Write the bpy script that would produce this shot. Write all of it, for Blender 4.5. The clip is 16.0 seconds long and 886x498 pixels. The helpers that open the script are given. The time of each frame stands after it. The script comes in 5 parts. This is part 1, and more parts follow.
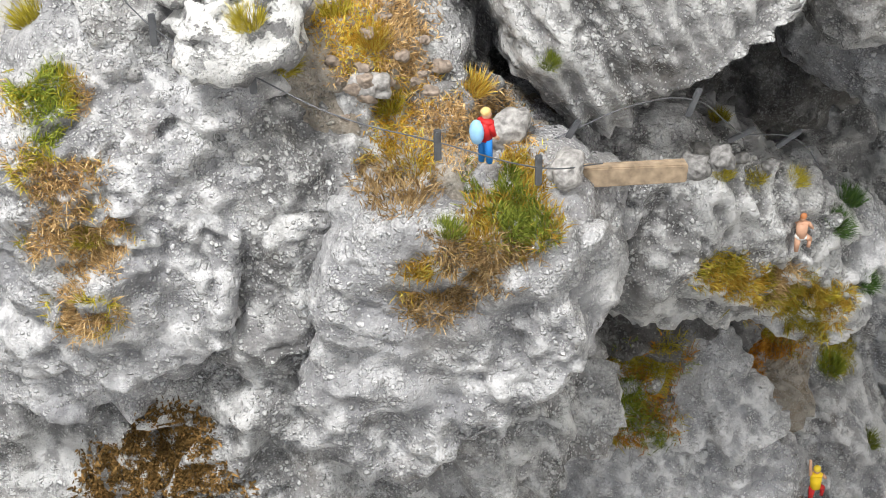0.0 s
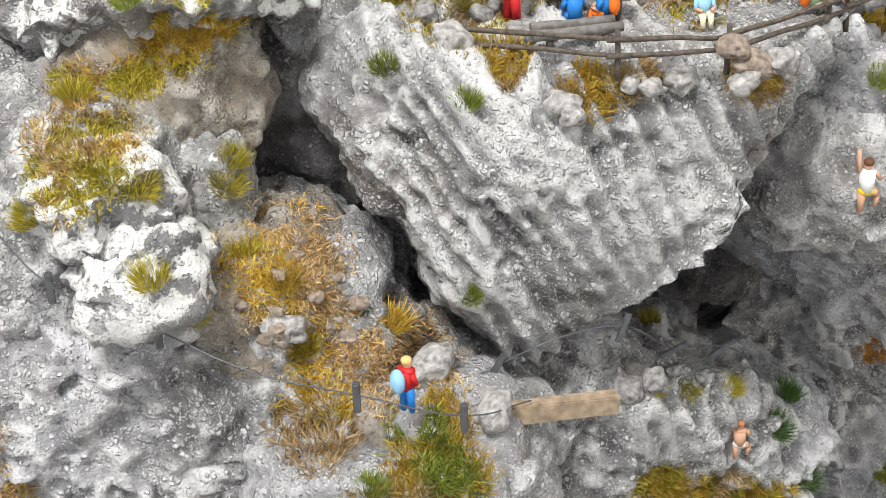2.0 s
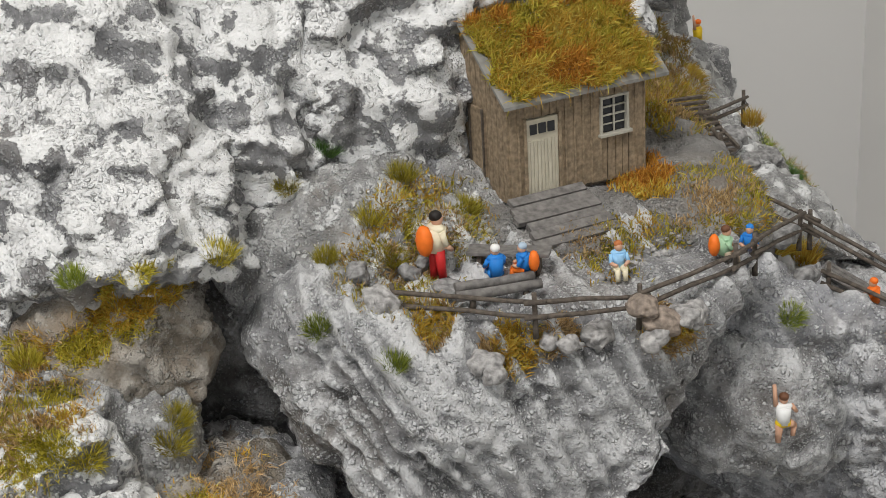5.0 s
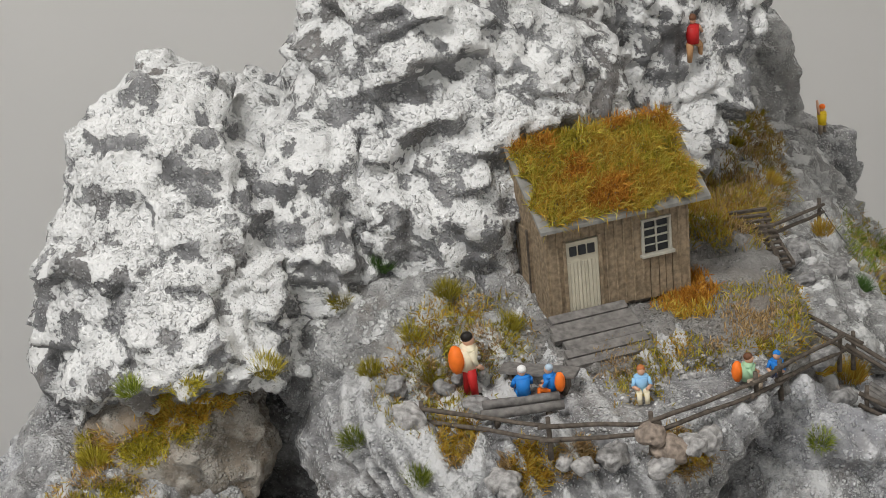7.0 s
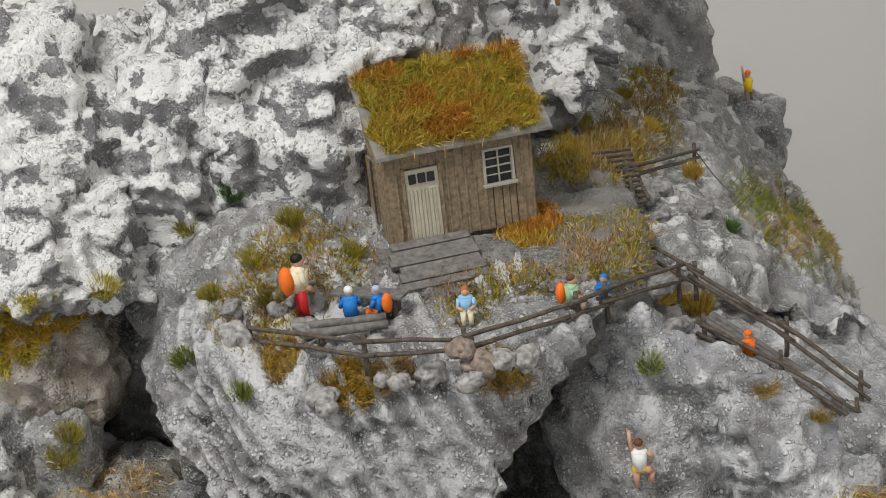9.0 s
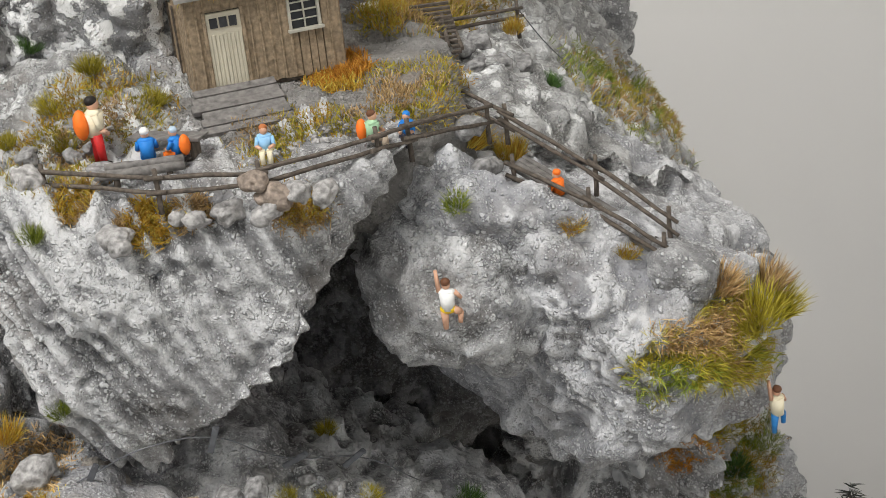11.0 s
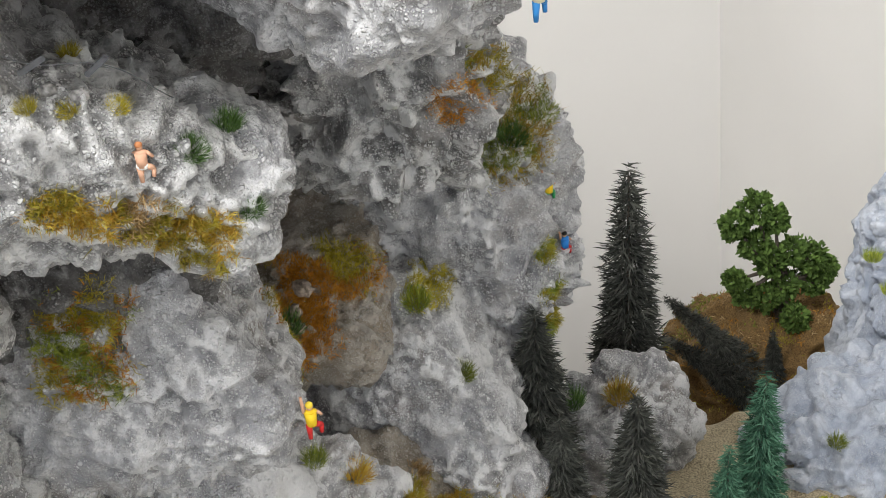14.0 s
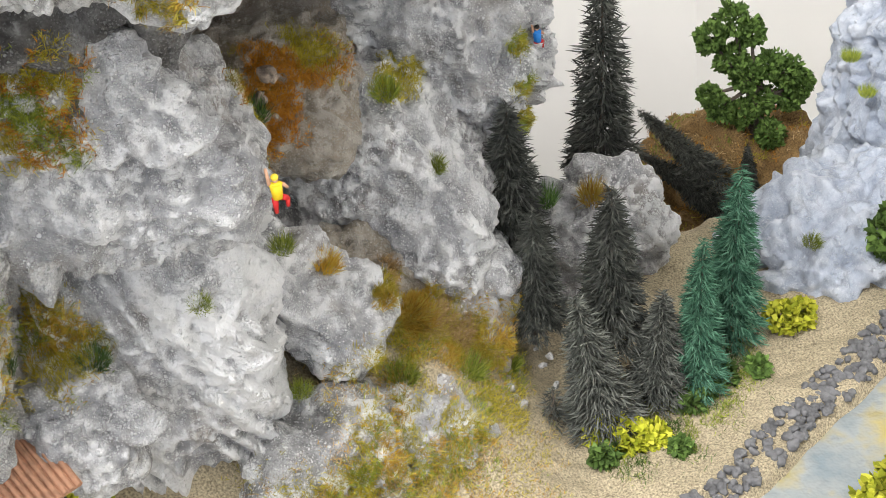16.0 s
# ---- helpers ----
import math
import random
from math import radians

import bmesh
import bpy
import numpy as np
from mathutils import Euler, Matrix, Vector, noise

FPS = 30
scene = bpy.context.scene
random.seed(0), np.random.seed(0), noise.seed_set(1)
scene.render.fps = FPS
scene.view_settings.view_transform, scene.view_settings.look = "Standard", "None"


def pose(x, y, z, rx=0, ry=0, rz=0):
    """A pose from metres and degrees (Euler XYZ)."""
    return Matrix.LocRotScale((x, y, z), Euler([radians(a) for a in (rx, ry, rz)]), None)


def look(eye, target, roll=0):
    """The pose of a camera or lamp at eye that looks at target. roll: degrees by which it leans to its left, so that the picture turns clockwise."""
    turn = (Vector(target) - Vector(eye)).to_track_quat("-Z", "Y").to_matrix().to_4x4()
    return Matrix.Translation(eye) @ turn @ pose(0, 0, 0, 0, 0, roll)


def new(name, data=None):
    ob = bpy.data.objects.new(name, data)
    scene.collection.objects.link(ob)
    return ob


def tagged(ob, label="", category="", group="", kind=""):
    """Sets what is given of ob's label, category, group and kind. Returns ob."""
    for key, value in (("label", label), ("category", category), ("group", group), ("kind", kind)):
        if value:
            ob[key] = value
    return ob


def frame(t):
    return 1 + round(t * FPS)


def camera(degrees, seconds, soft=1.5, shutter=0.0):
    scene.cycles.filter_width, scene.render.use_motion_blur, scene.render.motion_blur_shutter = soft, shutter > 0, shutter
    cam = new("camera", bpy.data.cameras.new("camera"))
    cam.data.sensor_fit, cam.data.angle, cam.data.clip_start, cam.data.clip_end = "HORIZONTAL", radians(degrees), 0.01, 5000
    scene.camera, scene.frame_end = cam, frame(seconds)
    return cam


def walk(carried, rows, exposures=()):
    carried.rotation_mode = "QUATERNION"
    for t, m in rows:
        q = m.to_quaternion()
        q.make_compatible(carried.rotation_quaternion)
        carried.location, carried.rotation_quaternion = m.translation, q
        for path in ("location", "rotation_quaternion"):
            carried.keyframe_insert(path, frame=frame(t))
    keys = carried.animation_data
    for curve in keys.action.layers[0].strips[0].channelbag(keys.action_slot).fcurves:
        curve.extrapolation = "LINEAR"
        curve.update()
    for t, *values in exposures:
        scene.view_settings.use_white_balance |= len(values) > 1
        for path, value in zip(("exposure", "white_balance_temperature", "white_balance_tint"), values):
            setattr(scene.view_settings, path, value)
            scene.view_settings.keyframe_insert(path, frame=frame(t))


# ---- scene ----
cam = camera(31.350, 16.0, soft=0.85)
PATH = [
    (0.0, pose(-0.16055, -0.60225, 0.87153, 60.579, 1.004, -7.026)),
    (0.5, pose(-0.16125, -0.59933, 0.88258, 61.012, 1.099, -7.851)),
    (1.0, pose(-0.16389, -0.58830, 0.88667, 61.566, 1.183, -8.585)),
    (1.5, pose(-0.16002, -0.56470, 0.89603, 62.040, 1.316, -9.113)),
    (2.0, pose(-0.14804, -0.55100, 0.91121, 63.069, 1.705, -10.191)),
    (2.5, pose(-0.13756, -0.55529, 0.92669, 64.446, 2.290, -11.207)),
    (3.0, pose(-0.14006, -0.56047, 0.93991, 65.559, 2.811, -11.582)),
    (3.5, pose(-0.14175, -0.56048, 0.94978, 65.888, 2.970, -11.737)),
    (4.0, pose(-0.14280, -0.56282, 0.96573, 66.033, 2.990, -11.721)),
    (4.2, pose(-0.14140, -0.56150, 0.96747, 66.379, 2.972, -11.755)),
    (6.3, pose(-0.07160, -0.57446, 1.00094, 67.341, 4.578, -5.792)),
    (6.5, pose(-0.06357, -0.58039, 1.01338, 67.534, 4.885, -4.600)),
    (7.0, pose(-0.04179, -0.58896, 1.01559, 68.091, 5.472, -2.196)),
    (7.5, pose(-0.02306, -0.60023, 1.02088, 68.779, 5.878, -0.609)),
    (8.0, pose(0.00907, -0.61068, 1.00502, 69.446, 6.149, 0.305)),
    (8.5, pose(0.02829, -0.60770, 0.98596, 69.454, 6.151, 0.516)),
    (9.0, pose(0.04745, -0.61341, 0.97149, 69.336, 6.147, 0.264)),
    (9.2, pose(0.05682, -0.61565, 0.96409, 69.094, 6.046, -0.156)),
    (11.3, pose(0.08494, -0.62210, 0.91267, 67.127, 6.169, -3.515)),
    (11.5, pose(0.08516, -0.62305, 0.90770, 66.717, 6.195, -3.837)),
    (12.0, pose(0.09065, -0.62697, 0.89160, 65.267, 6.384, -5.381)),
    (12.5, pose(0.08851, -0.62364, 0.87744, 64.073, 6.491, -7.183)),
    (13.0, pose(0.09195, -0.62452, 0.86132, 62.724, 6.318, -8.783)),
    (13.5, pose(0.09415, -0.63074, 0.84591, 61.192, 5.882, -10.130)),
    (14.0, pose(0.09129, -0.63258, 0.82917, 59.731, 5.425, -10.969)),
    (14.5, pose(0.09034, -0.63066, 0.81494, 58.497, 5.049, -11.342)),
    (15.0, pose(0.08880, -0.63593, 0.80238, 57.214, 4.980, -11.537)),
    (15.5, pose(0.08669, -0.63641, 0.78835, 56.059, 5.067, -11.716)),
    (16.0, pose(0.08610, -0.63965, 0.77414, 54.967, 5.152, -11.988)),
]
FILL_POWER, KEY_POWER = 6.5, 72.0
EXPOSURES = [(0.0, 0.32), (2.0, 0.2), (4.0, -0.42), (7.0, -0.66), (9.0, -0.62), (11.5, -0.06), (12.5, 0.2), (14.0, 0.56), (16.0, 1.05)]
walk(cam, PATH, EXPOSURES)

# ---------------------------------------------------------------- light
world = bpy.data.worlds.new("world")
scene.world = world
world.use_nodes = True
wn = world.node_tree
sky = wn.nodes.new("ShaderNodeTexSky")
sky.sky_type, sky.sun_disc = "NISHITA", False
sky.sun_elevation, sky.sun_rotation = radians(50), radians(200)
wn.links.new(sky.outputs[0], wn.nodes["Background"].inputs[0])
wn.nodes["Background"].inputs[1].default_value = 0.1


def area_lamp(name, eye, target, w, h, watts, colour):
    data = bpy.data.lights.new(name, "AREA")
    data.shape, data.size, data.size_y, data.energy, data.color = "RECTANGLE", w, h, watts, colour
    ob = new(name, data)
    ob.matrix_world = look(eye, target)
    return ob


# added lamps, sources unseen: weak fill behind the camera, strong key near the ceiling
area_lamp("front_fill_lamp", (-0.65, -1.97, 1.1), (-0.05, 0.0, 0.45), 1.7, 1.2, FILL_POWER, (1.0, 0.985, 0.96))
area_lamp("overhead_key_lamp", (-0.75, -0.95, 2.62), (0.0, 0.1, 0.45), 0.75, 0.55, KEY_POWER, (1.0, 0.985, 0.965))


# ---------------------------------------------------------------- materials
def shader(name, rough=0.9, spec=0.3):
    m = bpy.data.materials.new(name)
    m.use_nodes = True
    nt = m.node_tree
    b = nt.nodes["Principled BSDF"]
    b.inputs["Roughness"].default_value = rough
    b.inputs["Specular IOR Level"].default_value = spec
    return m, nt, b


def noise_node(nt, scale, detail=4, rough=0.6, world_space=True):
    n = nt.nodes.new("ShaderNodeTexNoise")
    n.inputs["Scale"].default_value = scale
    n.inputs["Detail"].default_value = detail
    n.inputs["Roughness"].default_value = rough
    g = nt.nodes.new("ShaderNodeNewGeometry" if world_space else "ShaderNodeTexCoord")
    nt.links.new(g.outputs["Position" if world_space else "Object"], n.inputs["Vector"])
    return n.outputs["Fac"]


def ramp(nt, fac, stops):
    r = nt.nodes.new("ShaderNodeValToRGB")
    els = r.color_ramp.elements
    while len(els) < len(stops):
        els.new(0.5)
    for e, (p, c) in zip(els, stops):
        e.position = p
        e.color = (*c, 1) if len(c) == 3 else c
    nt.links.new(fac, r.inputs[0])
    return r.outputs[0]


def mix(nt, fac, a, b):
    n = nt.nodes.new("ShaderNodeMix")
    n.data_type = "RGBA"
    for sock, v in ((n.inputs["Factor"], fac), (n.inputs["A"], a), (n.inputs["B"], b)):
        if isinstance(v, tuple):
            sock.default_value = (*v, 1)
        elif isinstance(v, (int, float)):
            sock.default_value = v
        else:
            nt.links.new(v, sock)
    return n.outputs["Result"]


def calc(nt, op, a, b=0.0, c=0.0):
    n = nt.nodes.new("ShaderNodeMath")
    n.operation = op
    n.use_clamp = op == "MULTIPLY_ADD"
    for sock, v in zip(n.inputs, (a, b, c)):
        if isinstance(v, (int, float)):
            sock.default_value = v
        else:
            nt.links.new(v, sock)
    return n.outputs[0]


def bump(nt, b, fac, distance, strength=1.0):
    n = nt.nodes.new("ShaderNodeBump")
    n.inputs["Distance"].default_value = distance
    n.inputs["Strength"].default_value = strength
    nt.links.new(fac, n.inputs["Height"])
    nt.links.new(n.outputs[0], b.inputs["Normal"])


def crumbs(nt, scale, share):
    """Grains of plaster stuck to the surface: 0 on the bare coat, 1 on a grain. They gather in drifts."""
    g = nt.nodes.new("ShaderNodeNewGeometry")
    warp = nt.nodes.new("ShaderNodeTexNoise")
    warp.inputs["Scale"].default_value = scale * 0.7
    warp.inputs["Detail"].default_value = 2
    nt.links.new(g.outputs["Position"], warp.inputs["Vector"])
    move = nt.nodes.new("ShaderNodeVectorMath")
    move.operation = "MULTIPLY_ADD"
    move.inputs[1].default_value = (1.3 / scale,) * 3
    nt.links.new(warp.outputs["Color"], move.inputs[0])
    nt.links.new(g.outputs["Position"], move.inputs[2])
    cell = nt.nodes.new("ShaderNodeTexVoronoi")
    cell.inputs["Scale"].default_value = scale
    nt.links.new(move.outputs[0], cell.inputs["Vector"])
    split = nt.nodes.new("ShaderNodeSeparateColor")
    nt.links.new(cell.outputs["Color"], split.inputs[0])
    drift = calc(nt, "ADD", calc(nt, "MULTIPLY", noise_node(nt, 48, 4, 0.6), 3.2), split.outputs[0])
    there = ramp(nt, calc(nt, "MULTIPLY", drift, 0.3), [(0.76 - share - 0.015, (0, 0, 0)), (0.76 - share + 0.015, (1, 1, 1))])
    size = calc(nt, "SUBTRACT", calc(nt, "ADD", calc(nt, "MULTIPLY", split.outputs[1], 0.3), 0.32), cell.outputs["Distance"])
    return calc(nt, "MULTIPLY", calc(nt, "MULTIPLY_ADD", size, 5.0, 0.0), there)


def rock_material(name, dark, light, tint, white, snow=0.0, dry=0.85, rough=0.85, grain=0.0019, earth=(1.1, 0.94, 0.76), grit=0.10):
    """Painted plaster rock: grey washes, a paler coat on grains and what stands proud, and white paint where snow lies.
    """
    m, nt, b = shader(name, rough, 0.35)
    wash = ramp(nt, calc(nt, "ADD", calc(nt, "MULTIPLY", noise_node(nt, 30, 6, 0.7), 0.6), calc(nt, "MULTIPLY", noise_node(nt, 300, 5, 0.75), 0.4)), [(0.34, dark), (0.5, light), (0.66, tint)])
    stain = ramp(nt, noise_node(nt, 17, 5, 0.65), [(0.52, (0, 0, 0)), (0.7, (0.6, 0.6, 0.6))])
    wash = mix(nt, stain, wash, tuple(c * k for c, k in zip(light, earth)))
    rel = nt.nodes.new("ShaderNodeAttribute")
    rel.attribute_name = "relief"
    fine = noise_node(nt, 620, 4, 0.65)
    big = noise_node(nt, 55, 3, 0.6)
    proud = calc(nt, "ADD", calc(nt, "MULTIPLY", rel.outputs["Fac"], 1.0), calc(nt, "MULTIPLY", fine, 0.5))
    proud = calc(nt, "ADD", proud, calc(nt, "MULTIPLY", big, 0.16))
    # paler the higher the relief stands; pits keep the plain wash
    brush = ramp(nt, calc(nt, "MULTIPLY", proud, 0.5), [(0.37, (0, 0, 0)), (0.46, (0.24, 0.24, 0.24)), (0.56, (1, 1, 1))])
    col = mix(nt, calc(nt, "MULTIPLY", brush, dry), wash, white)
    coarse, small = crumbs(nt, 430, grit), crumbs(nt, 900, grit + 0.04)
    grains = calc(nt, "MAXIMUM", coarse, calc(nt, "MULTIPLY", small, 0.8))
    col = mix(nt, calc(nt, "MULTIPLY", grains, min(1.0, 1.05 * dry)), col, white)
    if snow:
        up = nt.nodes.new("ShaderNodeSeparateXYZ")
        g = nt.nodes.new("ShaderNodeNewGeometry")
        nt.links.new(g.outputs["Normal"], up.inputs[0])
        lie = calc(nt, "ADD", calc(nt, "MULTIPLY", up.outputs["Z"], 0.13), calc(nt, "MULTIPLY", noise_node(nt, 70, 7, 0.66), 1.15))
        lie = calc(nt, "ADD", lie, calc(nt, "MULTIPLY", rel.outputs["Fac"], 0.2))
        cover = ramp(nt, lie, [(snow - 0.018, (0, 0, 0)), (snow + 0.018, (1, 1, 1))])
        col = mix(nt, cover, col, (0.84, 0.84, 0.83))
        lift = cover
    nt.links.new(col, b.inputs["Base Color"])
    h = calc(nt, "ADD", calc(nt, "MULTIPLY", noise_node(nt, 260, 6, 0.68), 1.7), calc(nt, "ADD", calc(nt, "MULTIPLY", coarse, 1.2), calc(nt, "MULTIPLY", small, 0.6)))
    if snow:
        h = calc(nt, "ADD", h, calc(nt, "MULTIPLY", lift, 0.6))
    bump(nt, b, h, grain)
    return m


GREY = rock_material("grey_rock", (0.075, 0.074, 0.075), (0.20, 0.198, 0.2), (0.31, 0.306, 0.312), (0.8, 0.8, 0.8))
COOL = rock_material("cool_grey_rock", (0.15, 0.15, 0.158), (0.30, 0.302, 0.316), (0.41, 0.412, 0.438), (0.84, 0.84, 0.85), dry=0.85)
# cave and cleft rock: dark paint with its shade put into the colour
DARK_SHADED = rock_material("dark_shaded_rock", (0.03, 0.028, 0.027), (0.07, 0.066, 0.063), (0.12, 0.115, 0.11), (0.5, 0.5, 0.5), dry=0.45)
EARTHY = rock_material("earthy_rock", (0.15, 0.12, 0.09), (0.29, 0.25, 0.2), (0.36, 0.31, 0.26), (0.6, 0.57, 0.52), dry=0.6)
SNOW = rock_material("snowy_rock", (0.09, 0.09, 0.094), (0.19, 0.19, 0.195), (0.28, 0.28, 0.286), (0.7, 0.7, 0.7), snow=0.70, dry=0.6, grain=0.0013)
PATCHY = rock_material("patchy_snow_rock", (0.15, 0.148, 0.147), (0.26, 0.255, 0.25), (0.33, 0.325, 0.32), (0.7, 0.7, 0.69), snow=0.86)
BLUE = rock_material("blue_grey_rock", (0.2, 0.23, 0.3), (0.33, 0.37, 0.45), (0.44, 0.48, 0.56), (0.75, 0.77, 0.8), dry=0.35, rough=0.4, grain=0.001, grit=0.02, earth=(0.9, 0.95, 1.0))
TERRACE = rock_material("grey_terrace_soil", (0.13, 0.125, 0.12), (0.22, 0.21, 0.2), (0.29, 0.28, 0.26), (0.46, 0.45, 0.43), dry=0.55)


def plain(name, colour, rough=0.7, vary=0.25, scale=300, bumpy=0.0004, metal=0.0):
    m, nt, b = shader(name, rough)
    f = noise_node(nt, scale, 2.5, 0.5)
    lo = tuple(c * (1 - vary) for c in colour)
    hi = tuple(min(1, c * (1 + vary)) for c in colour)
    nt.links.new(ramp(nt, f, [(0.3, lo), (0.7, hi)]), b.inputs["Base Color"])
    b.inputs["Metallic"].default_value = metal
    if bumpy:
        bump(nt, b, f, bumpy)
    return m


def blades_material(name, a, bb, c):
    """Fibres of flock: each one its own shade."""
    m, nt, b = shader(name, 0.75, 0.2)
    g = nt.nodes.new("ShaderNodeNewGeometry")
    o = nt.nodes.new("ShaderNodeObjectInfo")
    f = calc(nt, "ADD", calc(nt, "MULTIPLY", g.outputs["Random Per Island"], 0.75), calc(nt, "MULTIPLY", noise_node(nt, 60, 2), 0.25))
    col = ramp(nt, f, [(0.1, a), (0.5, bb), (0.9, c)])
    hsv = nt.nodes.new("ShaderNodeHueSaturation")
    nt.links.new(col, hsv.inputs["Color"])
    nt.links.new(calc(nt, "ADD", calc(nt, "MULTIPLY", o.outputs["Random"], 0.5), 0.75), hsv.inputs["Value"])
    nt.links.new(hsv.outputs[0], b.inputs["Base Color"])
    b.inputs["Subsurface Weight"].default_value = 0.0
    return m


G_GREEN = blades_material("green_flock", (0.120, 0.170, 0.021), (0.239, 0.290, 0.043), (0.460, 0.493, 0.086))
G_OLIVE = blades_material("olive_flock", (0.212, 0.182, 0.018), (0.394, 0.333, 0.033), (0.600, 0.514, 0.090))
G_GOLD = blades_material("golden_flock", (0.324, 0.177, 0.022), (0.561, 0.340, 0.044), (0.585, 0.531, 0.118))
G_RUST = blades_material("rusty_flock", (0.264, 0.105, 0.016), (0.501, 0.211, 0.026), (0.637, 0.356, 0.066))
G_HAY = blades_material("dry_hay_flock", (0.248, 0.155, 0.070), (0.465, 0.310, 0.139), (0.713, 0.527, 0.279))
G_DARK = blades_material("dark_green_flock", (0.031, 0.070, 0.019), (0.078, 0.155, 0.039), (0.155, 0.264, 0.062))
N_DARK = blades_material("dark_needles", (0.03, 0.032, 0.028), (0.075, 0.08, 0.07), (0.165, 0.17, 0.15))
N_GREEN = blades_material("blue_green_needles", (0.025, 0.07, 0.045), (0.06, 0.16, 0.1), (0.15, 0.31, 0.21))
G_LITTER = blades_material("brown_litter", (0.06, 0.035, 0.012), (0.16, 0.095, 0.03), (0.34, 0.2, 0.07))
L_GREEN = blades_material("leaf_foam", (0.04, 0.07, 0.016), (0.08, 0.14, 0.03), (0.16, 0.25, 0.06))
L_LIME = blades_material("lime_foam", (0.217, 0.248, 0.016), (0.419, 0.434, 0.031), (0.651, 0.620, 0.078))
BROWN_SOIL = plain("brown_scatter", (0.2, 0.125, 0.05), 0.95, 0.5, 700, 0.0015)
WOOD = plain("weathered_wood", (0.25, 0.19, 0.125), 0.8, 0.35, 500, 0.0004)
WOOD_DARK = plain("dark_fence_wood", (0.10, 0.082, 0.066), 0.8, 0.4, 500, 0.0004)
WOOD_PALE = plain("pale_plank_wood", (0.34, 0.26, 0.18), 0.7, 0.35, 250, 0.0002)
WOOD_GREY = plain("grey_boards", (0.17, 0.16, 0.15), 0.8, 0.35, 350, 0.0005)
DOOR = plain("cream_door_paint", (0.5, 0.46, 0.36), 0.6, 0.1, 200, 0.0001)
FRAME = plain("pale_window_frame", (0.42, 0.4, 0.34), 0.6, 0.1, 200, 0.0001)
GLASS = plain("dark_glass", (0.03, 0.032, 0.035), 0.15, 0.1, 100, 0.0)
ROOFING = plain("grey_roof_sheet", (0.24, 0.235, 0.22), 0.7, 0.25, 200, 0.0003)
METAL = plain("grey_metal", (0.12, 0.125, 0.135), 0.4, 0.2, 300, 0.0001, 0.3)
STONE = plain("pale_stone", (0.34, 0.33, 0.32), 0.9, 0.45, 420, 0.0012)
STONE_GREY = plain("grey_stone", (0.24, 0.235, 0.23), 0.9, 0.5, 420, 0.0012)
STONE_BROWN = plain("brown_stone", (0.27, 0.22, 0.18), 0.9, 0.4, 420, 0.0012)
BALLAST = plain("dark_ballast", (0.12, 0.12, 0.125), 0.85, 0.35, 150, 0.0006)
GRAVEL = plain("sand_gravel", (0.33, 0.28, 0.19), 0.95, 0.5, 700, 0.0012)
WALLP = plain("white_wall_paint", (0.8, 0.79, 0.77), 0.85, 0.02, 3, 0.0)
FLOORM = plain("grey_floor", (0.35, 0.34, 0.33), 0.6, 0.1, 4, 0.0)
TILE = plain("clay_tiles", (0.45, 0.24, 0.15), 0.8, 0.25, 200, 0.0003)
HOUSEW = plain("cream_plaster", (0.55, 0.48, 0.36), 0.8, 0.1, 100, 0.0002)
m_, nt_, b_ = shader("river_resin", 0.12, 0.5)
nt_.links.new(ramp(nt_, noise_node(nt_, 16, 4), [(0.36, (0.15, 0.19, 0.22)), (0.52, (0.24, 0.26, 0.26)), (0.66, (0.34, 0.28, 0.1))]), b_.inputs["Base Color"])
bump(nt_, b_, noise_node(nt_, 60, 3), 0.003)
RIVER = m_
PAINTS = {}


def paint(rgb):
    if rgb not in PAINTS:
        PAINTS[rgb] = plain("model_paint", rgb, 0.55, 0.06, 400, 0.0)
    return PAINTS[rgb]


# ---------------------------------------------------------------- tools
def lattice(p, seed=0):
    """Smooth value noise, 0 to 1, of an (n, 3) array."""
    i = np.floor(p).astype(np.int64)
    u = p - i
    u = u * u * (3 - 2 * u)
    out = np.zeros(len(p))
    for dx in (0, 1):
        for dy in (0, 1):
            for dz in (0, 1):
                k = (i[:, 0] + dx) * 73856093 ^ (i[:, 1] + dy) * 19349663 ^ (i[:, 2] + dz) * 83492791 ^ (seed * 2654435 + 977)
                k = (k ^ (k >> 13)) * 1274126177 & 0x7FFFFFFF
                k = (k ^ (k >> 16)) & 0xFFFF
                w = (u[:, 0] if dx else 1 - u[:, 0]) * (u[:, 1] if dy else 1 - u[:, 1]) * (u[:, 2] if dz else 1 - u[:, 2])
                out += w * k / 65535.0
    return out


def mesh_from(name, verts, faces, materials, parent=None, smooth=True, mats=None):
    """faces: (n, k) array of one kind of polygon."""
    me = bpy.data.meshes.new(name)
    faces = np.asarray(faces)
    n, k = faces.shape
    me.vertices.add(len(verts))
    me.vertices.foreach_set("co", np.asarray(verts, dtype=np.float32).ravel())
    me.loops.add(n * k)
    me.loops.foreach_set("vertex_index", faces.ravel().astype(np.int32))
    me.polygons.add(n)
    me.polygons.foreach_set("loop_start", np.arange(0, n * k, k, dtype=np.int32))
    me.polygons.foreach_set("use_smooth", np.full(n, smooth))
    for m in materials:
        me.materials.append(m)
    if mats is not None:
        me.polygons.foreach_set("material_index", np.asarray(mats, dtype=np.int32))
    me.update(calc_edges=True)
    ob = new(name, me)
    ob.parent = parent
    return ob


def part(name, bm, material, parent, label=""):
    me = bpy.data.meshes.new(name)
    bm.to_mesh(me)
    bm.free()
    for m in material if isinstance(material, (list, tuple)) else [material]:
        me.materials.append(m)
    ob = new(name, me)
    ob.parent = parent
    return tagged(ob, label)


